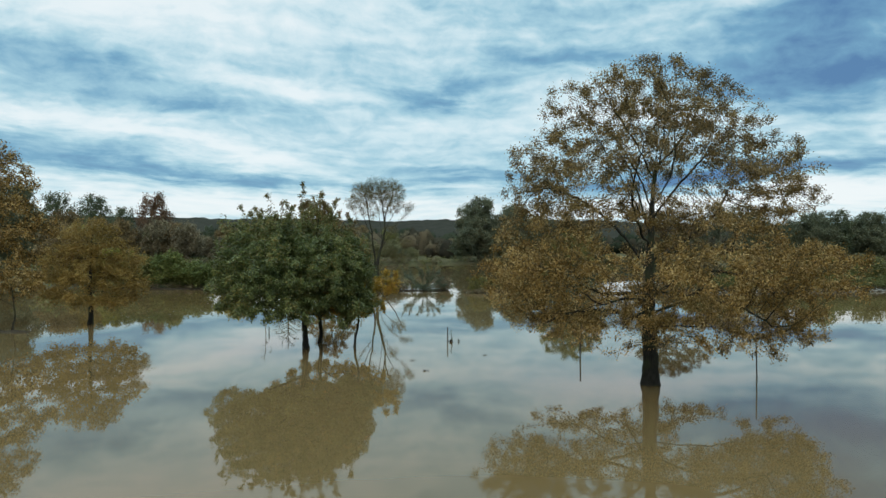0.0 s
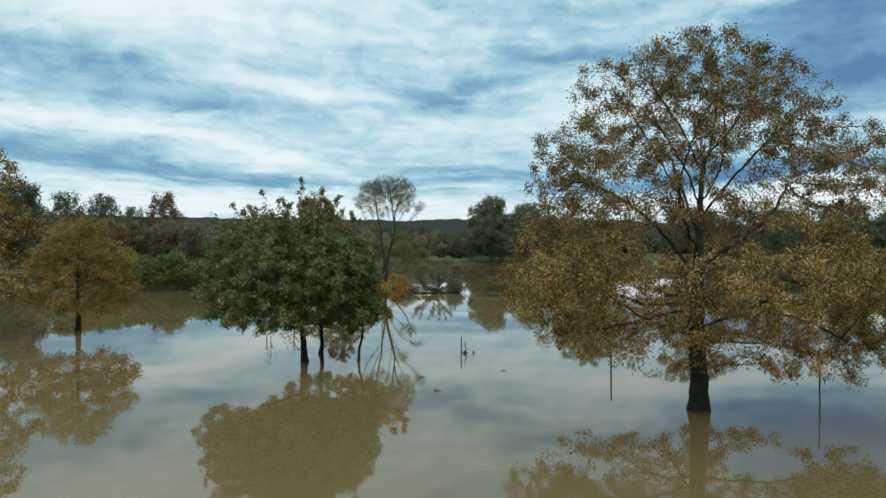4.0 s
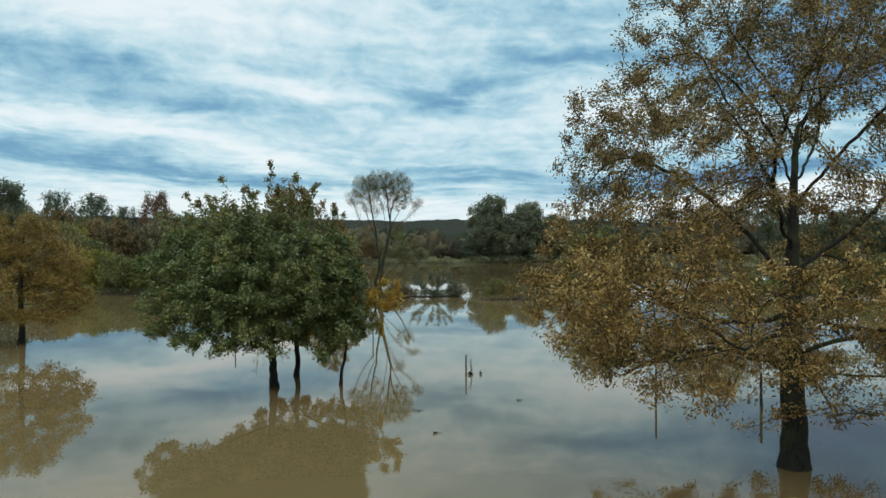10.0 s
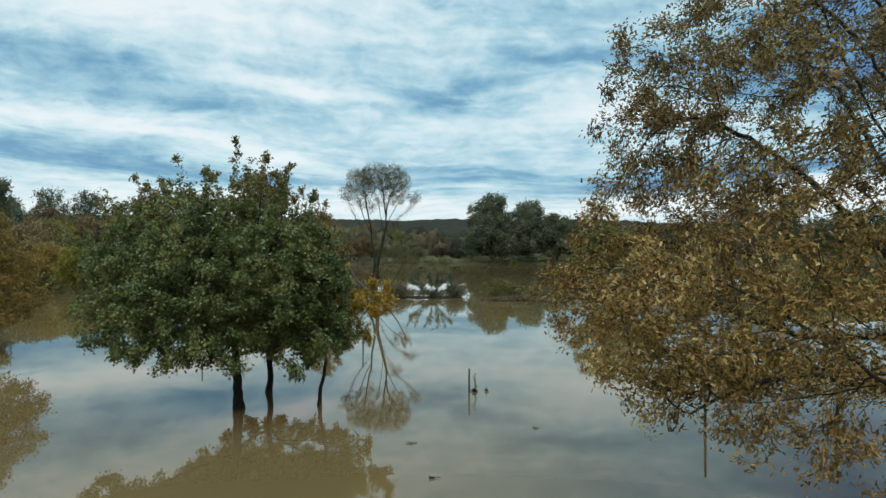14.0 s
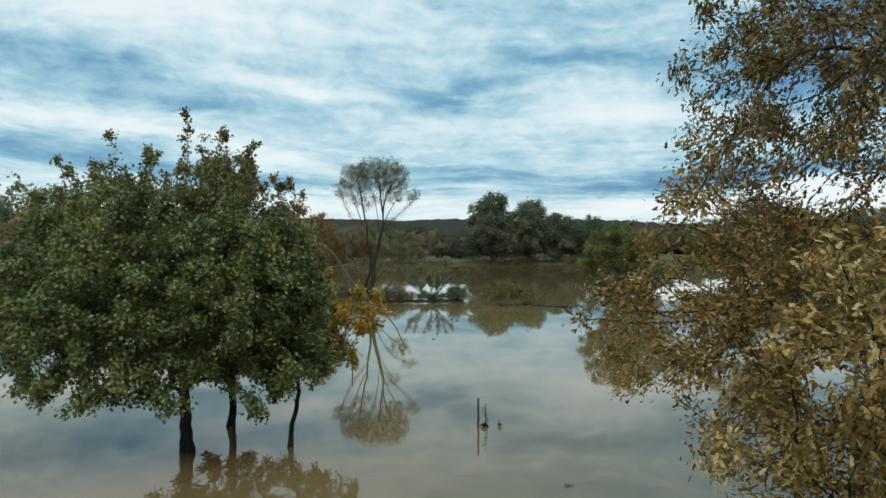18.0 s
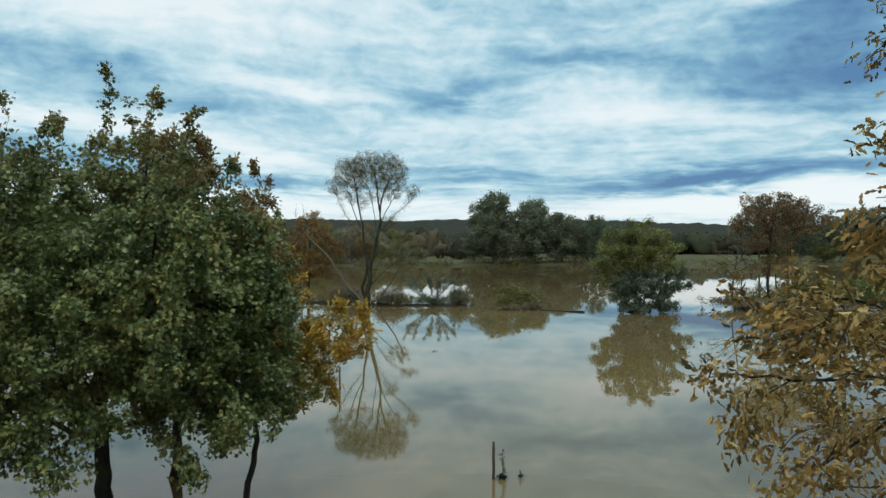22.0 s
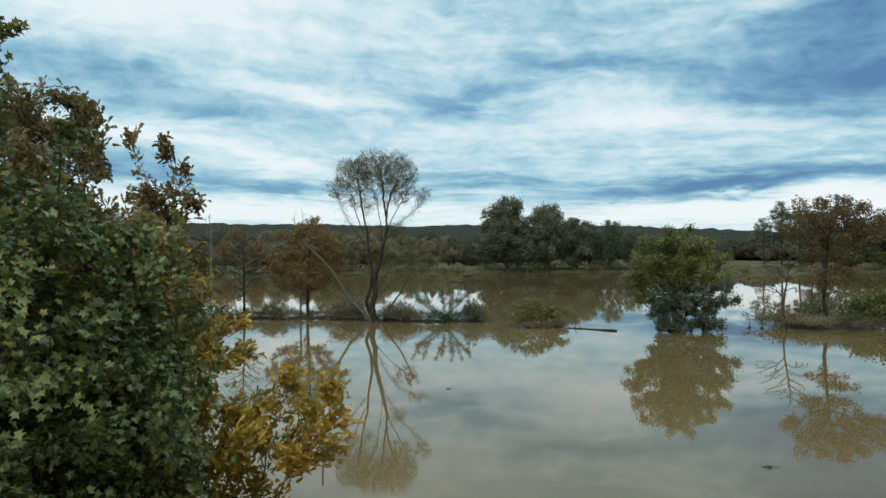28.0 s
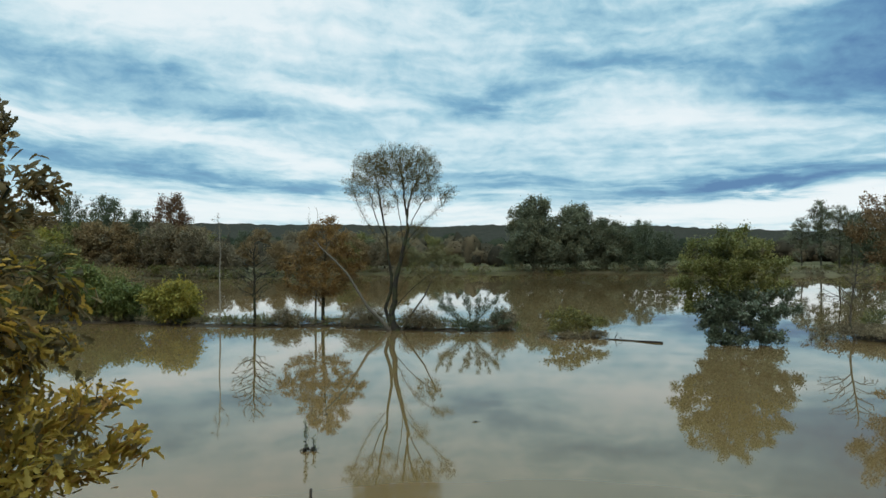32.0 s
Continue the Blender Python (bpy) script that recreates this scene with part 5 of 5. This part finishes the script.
def drift_log():
    """A waterlogged trunk lying in the shallows, with broken twigs at its root end."""
    g = np.random.default_rng(440)
    n = 14
    t = np.linspace(0, 1, n)
    P = np.stack((7.6 + 3.5 * t, 93.6 - 2.2 * t + 0.12 * np.sin(t * 5), -0.03 + 0.06 * t + 0.02 * np.sin(t * 9)), -1)
    V, L, C = tubes(P, np.interp(t, [0, 0.5, 1], [0.07, 0.10, 0.08]), [list(range(n))], 10)
    ob = thing("drift_log", (0, 0, 0), "dark waterlogged tree trunk lying in the shallows", "log")
    part("trunk", mesh_from("trunk", V, L, C, DRIFT), ob)
    for i in range(6):
        a = P[int(g.integers(0, 5))]
        d = np.array([g.normal() * 0.3 - 0.2, g.normal() * 0.2, 0.15 + g.random() * 0.3])
        Q = np.array([a, a + d * 0.5 + g.normal(size=3) * 0.06, a + d + g.normal(size=3) * 0.1])
        V, L, C = tubes(Q, np.array([0.03, 0.02, 0.012]), [[0, 1, 2]], 5)
        part("broken_branch", mesh_from("broken_branch", V, L, C, DRIFT), ob)


drift_log()


def rubble():
    """Pale stones along the water's edge of the east bank."""
    g = np.random.default_rng(450)
    n = 1500
    p = np.array(EAST, float)
    d = np.concatenate(([0], np.cumsum(np.linalg.norm(np.diff(p, axis=0), axis=1))))
    q = g.uniform(1, d[-1], n)
    x, y = np.interp(q, d, p[:, 0]), np.interp(q, d, p[:, 1])
    y = y - 2.2 - g.random(n) * 1.2
    s = 0.05 + 0.16 * g.random(n) ** 2
    z = 0.05 + 0.30 * g.random(n) * (y - (np.interp(q, d, p[:, 1]) - 3.4)) / 1.2
    O = np.array([(1, 0, 0), (0, 1, 0), (-1, 0, 0), (0, -1, 0), (0, 0, 0.7), (0, 0, -0.7)])
    F = np.array([(0, 1, 4), (1, 2, 4), (2, 3, 4), (3, 0, 4), (1, 0, 5), (2, 1, 5), (3, 2, 5), (0, 3, 5)])
    V = np.stack((x, y, z), -1)[:, None] + s[:, None, None] * (O[None] + g.normal(size=(n, 6, 3)) * 0.25)
    L = (np.arange(n)[:, None, None] * 6 + F[None]).ravel()
    tagged(new("rubble", mesh_from("rubble", V.reshape(-1, 3), L, np.full(n * 8, 3), STONE)), "pale stones and litter at the water's edge", "rubble", kind="stuff")


rubble()


def white_post(at, h):
    V, L, C = tubes(np.array([(0, 0, 0), (0.01, 0, h * 0.5), (0, 0, h)]), np.array([0.05, 0.05, 0.045]), [[0, 1, 2]], 8)
    ob = thing("marker_post", at, "pale weathered post standing in the grass", "post", "posts on the bank")
    part("pole", mesh_from("pole", V, L, C, WHITEWASH), ob)


white_post((33.6, 97.4, 0.4), 2.3)
white_post((36.1, 97.4, 0.4), 2.5)


def box(bm, x0, x1, y0, y1, z0, z1):
    v = [bm.verts.new(c) for c in ((x0, y0, z0), (x1, y0, z0), (x1, y1, z0), (x0, y1, z0), (x0, y0, z1), (x1, y0, z1), (x1, y1, z1), (x0, y1, z1))]
    for f in ((0, 3, 2, 1), (4, 5, 6, 7), (0, 1, 5, 4), (1, 2, 6, 5), (2, 3, 7, 6), (3, 0, 4, 7)):
        bm.faces.new([v[i] for i in f])


def far_house(x, y):
    z = float(land(np.array(x), np.array(y)))
    ob = thing("house", (x, y, z), "small whitewashed house among distant trees", "house")
    bm = bmesh.new()
    box(bm, -4, 4, -3, 3, -0.5, 11.0)
    part("wall", from_bm("wall", bm, WHITEWASH), ob)
    bm = bmesh.new()
    v = [bm.verts.new(c) for c in ((-4.4, -3.5, 10.9), (4.4, -3.5, 10.9), (4.4, 3.5, 10.9), (-4.4, 3.5, 10.9), (-4.4, 0, 13.0), (4.4, 0, 13.0))]
    for f in ((0, 1, 5, 4), (2, 3, 4, 5), (0, 4, 3), (1, 2, 5), (3, 2, 1, 0)):
        bm.faces.new([v[i] for i in f])
    part("roof", from_bm("roof", bm, ROOF_TILE), ob)
    for wx in (-2.2, 0.0, 2.2):
        for wz in (5.5, 8.6):
            bm = bmesh.new()
            box(bm, wx - 0.5, wx + 0.5, -3.06, -3.0, wz, wz + 1.4)
            part("window", from_bm("window", bm, DARK_GLASS), ob)


far_house(-21.5, 520)


def jetty(x, y):
    ob = thing("jetty", (x, y, 0), "dark wooden jetty on posts at the far shore", "jetty")
    for i in range(5):
        bm = bmesh.new()
        box(bm, i * 2.2 - 5.5, i * 2.2 - 3.34, -0.8, 0.8, 0.62, 0.78)
        part("plank", from_bm("plank", bm, POST_WOOD), ob)
    for i in range(4):
        bm = bmesh.new()
        box(bm, i * 3.2 - 5.0, i * 3.2 - 4.8, -0.6, -0.4, -1.4, 0.62)
        part("post", from_bm("post", bm, POST_WOOD), ob)


jetty(148, 291)

# ---------------------------------------------------------------- far woods


def far_kind(name, label, seed, h, r, leaf, low, size, n, bark=GREY_BARK, n_att=620, step=0.8, cluster=1.15):
    g = np.random.default_rng(seed)
    return tree(name, (0, 0, -50), label, "tree", seed, ball(11, h, r, g, low), [(0, 0, -0.5), (0.2, 0, h * 0.18), (-0.1, 0, h * 0.34), (0.1, 0, h * 0.5)], 0.018 * h + 0.06, leaf, bark,
                n_att=n_att, step=step, tip=0.018, leaf_size=size, leaf_kind="spray", n_leaves=int(n * 1.1), cluster=cluster, twig_limit=0.12, limbs=5, shell=0.8, droop=0.2, flat=0.2, rise=(0.5, 1.3))


def put_copy(src, x, y, s, turn, sz=1.0):
    return copy_thing(src, Matrix.Translation((x, y, float(land(np.array(x * 1.0), np.array(y * 1.0))) - 0.1)) @ Matrix.Rotation(turn, 4, "Z") @ Matrix.Diagonal((s, s, s * sz, 1)))


DARK = far_kind("broadleaf_tree", "tall dark green tree on the far shore", 101, 20, 7.0, DARK_LEAF, 0.8, 0.48, 9500)
WILLOWY = far_kind("poplar_tree", "large grey green tree on the far shore", 102, 23, 10.5, WILLOW_LEAF, 0.3, 0.62, 26000, GREY_BARK, 900, 0.8, 1.4)
BROWN = far_kind("russet_tree", "dark russet brown tree on the wooded shore", 103, 20, 7.5, PURPLE_LEAF, 0.8, 0.5, 8500)
RUST = far_kind("brown_tree", "brown autumn tree on the wooded shore", 104, 14, 5.5, DULL_LEAF, 0.4, 0.5, 7000)
DRAB = far_kind("grey_thicket_tree", "grey brown half-bare tree on the shore", 105, 12, 5.0, DRAB_LEAF, 0.3, 0.42, 6500, GREY_BARK)
OLIV = far_kind("olive_tree", "olive green bushy tree on the shore", 106, 10, 5.5, OLIVE_LEAF, 0.1, 0.45, 6500)
PALEO = far_kind("pale_bush", "pale olive bushy tree on the far shore", 109, 10, 5.5, PALE_OLIVE_LEAF, 0.1, 0.42, 6500)
GOLDEN = far_kind("yellow_tree", "yellow green autumn tree on the bank", 107, 11, 4.2, YELLOW_LEAF, 0.4, 0.5, 3600)
AIRY = tree("airy_tree", (0, 0, -50), "tall half-bare tree with open crown on the far shore", "tree", 108,
            [(0, 0, 18.5, 4.6, 4.4, 3.4), (-3.4, 0, 15.0, 3.0, 2.8, 2.6), (3.6, 0.5, 14.6, 3.0, 2.8, 2.6), (0.4, 0, 22.0, 2.6, 2.4, 1.6), (0, 0, 11.0, 3.4, 3.0, 2.4), (-2.0, 0, 7.0, 2.2, 2.0, 1.6)],
            [(0, 0, -0.5), (0.2, 0, 5), (-0.2, 0, 10), (0.3, 0, 15), (0.2, 0, 18)], 0.32, WILLOW_LEAF, OAK_BARK, n_att=800, step=0.7, tip=0.025, leaf_size=0.42, leaf_kind="spray", n_leaves=6500, cluster=0.9, twig_limit=0.1, limbs=8, shell=0.8)
# kind, x, y, size, height factor
far_shore = [
    (WILLOWY, 15.5, 304, 0.95, 1.28), (WILLOWY, 30.5, 306, 0.95, 1.14), (WILLOWY, 42, 308, 0.85, 1.0), (DARK, 47, 309, 0.8, 0.9), (DARK, 54, 306, 0.85, 1.12), (DARK, 63, 309, 0.85, 0.86),
    (DARK, 8, 308, 0.7, 0.8), (PALEO, -20, 300, 0.95, 0.95), (PALEO, -13, 299, 0.8, 0.75), (PALEO, -28, 302, 0.9, 0.95), (DRAB, -36, 308, 1.1, 1.0), (DARK, -44, 308, 0.8, 0.75),
    (RUST, -52, 306, 1.0, 1.0), (OLIV, 24, 300, 0.45, 0.45), (OLIV, 70, 306, 0.6, 0.6), (DRAB, -53, 292, 0.8, 0.8), (RUST, -46, 296, 0.9, 0.9),
    (OLIV, -57, 117, 0.6, 0.6)]
far_meadow = [
    (DRAB, -40, 318, 1.15, 1.05), (OLIV, -48, 316, 1.3, 1.1), (DARK, -35, 330, 0.8, 0.8),
   ]
west_wood = [
    (DARK, -155, 328, 1.30, 1.18), (DARK, -170, 326, 1.32, 1.2), (DARK, -143, 329, 1.1, 1.12), (RUST, -140, 262, 1.2, 0.9), (OLIV, -152, 258, 1.4, 1.0), (RUST, -165, 262, 1.3, 0.9),
    (DRAB, -176, 260, 1.3, 1.0), (RUST, -185, 268, 1.4, 1.0), (DARK, -190, 330, 1.35, 1.05), (WILLOWY, -112, 190, 0.95, 1.05), (RUST, -92, 176, 0.9, 0.9), (OLIV, -78, 166, 0.9, 0.9),
    (GOLDEN, -84, 172, 1.0, 1.0), (GOLDEN, -62, 126, 0.6, 0.62), (RUST, -70, 136, 0.8, 0.8), (OLIV, -66, 128, 0.7, 0.7), (RUST, -100, 196, 1.1, 1.0), (DARK, -158, 244, 1.1, 1.1),
    (DARK, -172, 246, 1.1, 1.2)]
wooded_shore = [
    (DRAB, -83, 250, 0.9, 0.95), (RUST, -66, 264, 0.75, 0.95), (DRAB, -56, 290, 0.95, 0.95), (OLIV, -50, 293, 1.1, 0.95), (DRAB, -40, 297, 0.95, 0.95), (RUST, -33, 300, 0.8, 0.9),
    (DRAB, -78, 247, 0.85, 0.95), (RUST, -72, 253, 0.72, 0.95), (DRAB, -61, 275, 0.85, 0.95),
    (BROWN, -127, 326, 1.38, 1.12), (RUST, -100, 241, 0.55, 0.5), (RUST, -85, 243, 0.5, 0.45), (OLIV, -78, 247, 0.6, 0.5), (DRAB, -74, 246, 0.7, 0.7), (DRAB, -67, 256, 0.65, 0.7),
    (OLIV, -92, 240, 0.6, 0.5), (OLIV, -80, 240, 0.5, 0.5), (DRAB, -60, 272, 0.6, 0.6), (DRAB, -128, 264, 1.2, 0.8), (OLIV, -116, 266, 1.1, 0.8), (OLIV, -104, 268, 1.0, 0.7),
    (RUST, -112, 240, 1.1, 1.0), (OLIV, -120, 239, 1.2, 1.1), (OLIV, -133, 239, 1.1, 1.0), (DRAB, -107, 238, 0.8, 0.7)]
woodland_edge = [
    (RUST, -120, 520, 1.7, 0.95), (DRAB, -136, 540, 1.9, 1.0), (RUST, -152, 520, 1.7, 1.0), (DARK, -168, 540, 1.3, 0.9), (OLIV, -184, 520, 2.0, 1.0), (DRAB, -104, 540, 1.8, 1.0),
    (RUST, -200, 540, 1.8, 1.0), (OLIV, -90, 520, 2.0, 0.9), (DRAB, -74, 540, 1.7, 0.95), (RUST, -58, 530, 1.6, 1.0), (OLIV, -40, 540, 1.9, 1.0), (DRAB, -24, 545, 1.8, 0.9), (OLIV, -25, 500, 1.0, 0.95), (DRAB, -17, 502, 0.9, 0.85)]
east_shore = [
    (AIRY, 104, 292, 0.8, 0.95), (AIRY, 109.5, 290, 1.0, 1.0), (AIRY, 116, 291, 0.95, 0.98), (AIRY, 121, 293, 0.9, 0.9), (OLIV, 105, 292, 0.4, 0.4), (OLIV, 114, 294, 0.5, 0.45),
    (DARK, 131, 305, 1.1, 1.0), (DARK, 143, 306, 1.0, 0.9), (WILLOWY, 155, 304, 0.95, 0.95), (DARK, 166, 306, 1.1, 1.0), (WILLOWY, 178, 306, 1.0, 0.9), (DARK, 192, 306, 1.2, 1.0),
    (OLIV, 124, 302, 0.8, 0.6), (OLIV, 138, 301, 0.9, 0.7), (OLIV, 150, 301, 0.9, 0.7)]
for i, (k, x, y, s, sz) in enumerate(far_shore + far_meadow + west_wood + wooded_shore + woodland_edge + east_shore):
    put_copy(k, x, y, s, i * 1.9, sz)
# a row of taller trees along the wooded shore
g = np.random.default_rng(77)
for i in range(15):
    x = -132 + i * 3.5 + g.uniform(-1, 1)
    k = (DRAB, RUST, DRAB, OLIV, DRAB, RUST, DARK)[i % 7]
    tall = g.uniform(12.5, 16.5) / {DRAB: 12, RUST: 14, OLIV: 10, DARK: 20}[k]
    put_copy(k, x, float(shore(np.array(x))) + g.uniform(5, 14), tall * 0.92, i * 2.3, 1.08)
for k in (AIRY, PALEO, DARK, WILLOWY, BROWN, RUST, DRAB, OLIV, GOLDEN):
    for o in (*k.children_recursive, k):
        bpy.data.objects.remove(o)


def woods(name, label, n, box, size, mat, seed, keep=None, m=130):
    """Far woods: many uneven crowns wrapped in leaf sprays, joined."""
    g = np.random.default_rng(seed)
    x, y = g.uniform(box[0], box[1], n), g.uniform(box[2], box[3], n)
    if keep is not None:
        ok = keep(x, y)
        x, y = x[ok], y[ok]
    n = len(x)
    s = size * g.uniform(0.55, 1.2, n)
    c = np.stack((x, y, land(x, y) + s * 0.45), -1)
    bm = bmesh.new()
    bmesh.ops.create_icosphere(bm, subdivisions=2, radius=1.0)
    T = np.array([v.co[:] for v in bm.verts])
    F = np.array([[v.index for v in f.verts] for f in bm.faces])
    bm.free()
    k = len(T)
    rad = 0.9 + g.normal(size=(n, k, 1)) * 0.22
    shape = np.array([0.50, 0.50, 0.55]) * s[:, None, None] * g.uniform(0.8, 1.2, (n, 1, 3))
    V1 = (c[:, None] + T[None] * rad * shape).reshape(-1, 3)
    L1 = (np.arange(n)[:, None, None] * k + F[None]).ravel()
    d = g.normal(size=(n, m, 3))
    d /= np.linalg.norm(d, axis=2)[..., None]
    d[..., 2] = np.abs(d[..., 2]) - 0.2
    pl = (c[:, None] + d * shape * g.uniform(0.7, 1.1, (n, m, 1))).reshape(-1, 3)
    V2, L2, C2 = leaves(g, pl, d.reshape(-1, 3), size * 0.10, "spray", 0.1, 0.2)
    V, L = np.vstack((V1, V2)), np.concatenate((L1, L2 + len(V1)))
    C = np.concatenate((np.full(n * len(F), 3), C2))
    return tagged(new(name, mesh_from(name, V, L, C, mat)), label, "woods", kind="stuff")


def thicket(name, label, n, x0, x1, size, mat, seed, back=4.0, m=60, leaf=0.45):
    """Brush along the far shore: low ragged heaps of leaves down to the water."""
    g = np.random.default_rng(seed)
    x = g.uniform(x0, x1, n)
    y = shore(x) + 1.0 + g.random(n) ** 1.5 * back
    s = size * g.uniform(0.5, 1.3, n)
    d = g.normal(size=(n, m, 3))
    d /= np.linalg.norm(d, axis=2)[..., None]
    rad = g.random((n, m, 1)) ** 0.4
    c = np.stack((x, y, 0.3 + s * 0.45), -1)
    pl = (c[:, None] + d * rad * s[:, None, None] * np.array([0.75, 0.6, 0.55])).reshape(-1, 3)
    V, L, C = leaves(g, pl, d.reshape(-1, 3), leaf, "plain", 0.0, 0.2)
    return tagged(new(name, mesh_from(name, V, L, C, mat)), label, "brush", kind="stuff")


thicket("shore_brush", "grey brown brush along the far shore", 260, -150, 190, 2.6, DRAB_LEAF, 301)
thicket("shore_brush", "olive green brush along the far shore", 170, -150, 190, 2.8, OLIVE_LEAF, 302)
thicket("shore_brush", "dark green brush along the wooded shore", 120, -190, -55, 2.8, DARK_LEAF, 303, 6.0)
thicket("shore_brush", "faded brown thicket on the wooded shore", 110, -170, -40, 3.0, DRAB_LEAF, 304, 8.0, 60)
thicket("shore_brush", "dark brush below the tall trees", 70, 4, 74, 3.4, DARK_LEAF, 305)
woods("woodland", "dark distant woodland across the flood plain", 620, (-460, 420, 620, 960), 19.0, FAR_GREEN_LEAF, 201, lambda x, y: ~((x > 60) & (x < 190) & (y < 700)))
woods("woodland", "faded brown distant woodland", 620, (-420, 300, 470, 800), 14.0, FAR_BROWN_LEAF, 202, lambda x, y: ~((x > 30) & (x < 190) & (y < 700)))
woods("woodland", "olive brown scrub on the flood plain", 640, (-420, 30, 335, 620), 8.5, FAR_BROWN_LEAF, 203, lambda x, y: abs(x + 21) > 14)
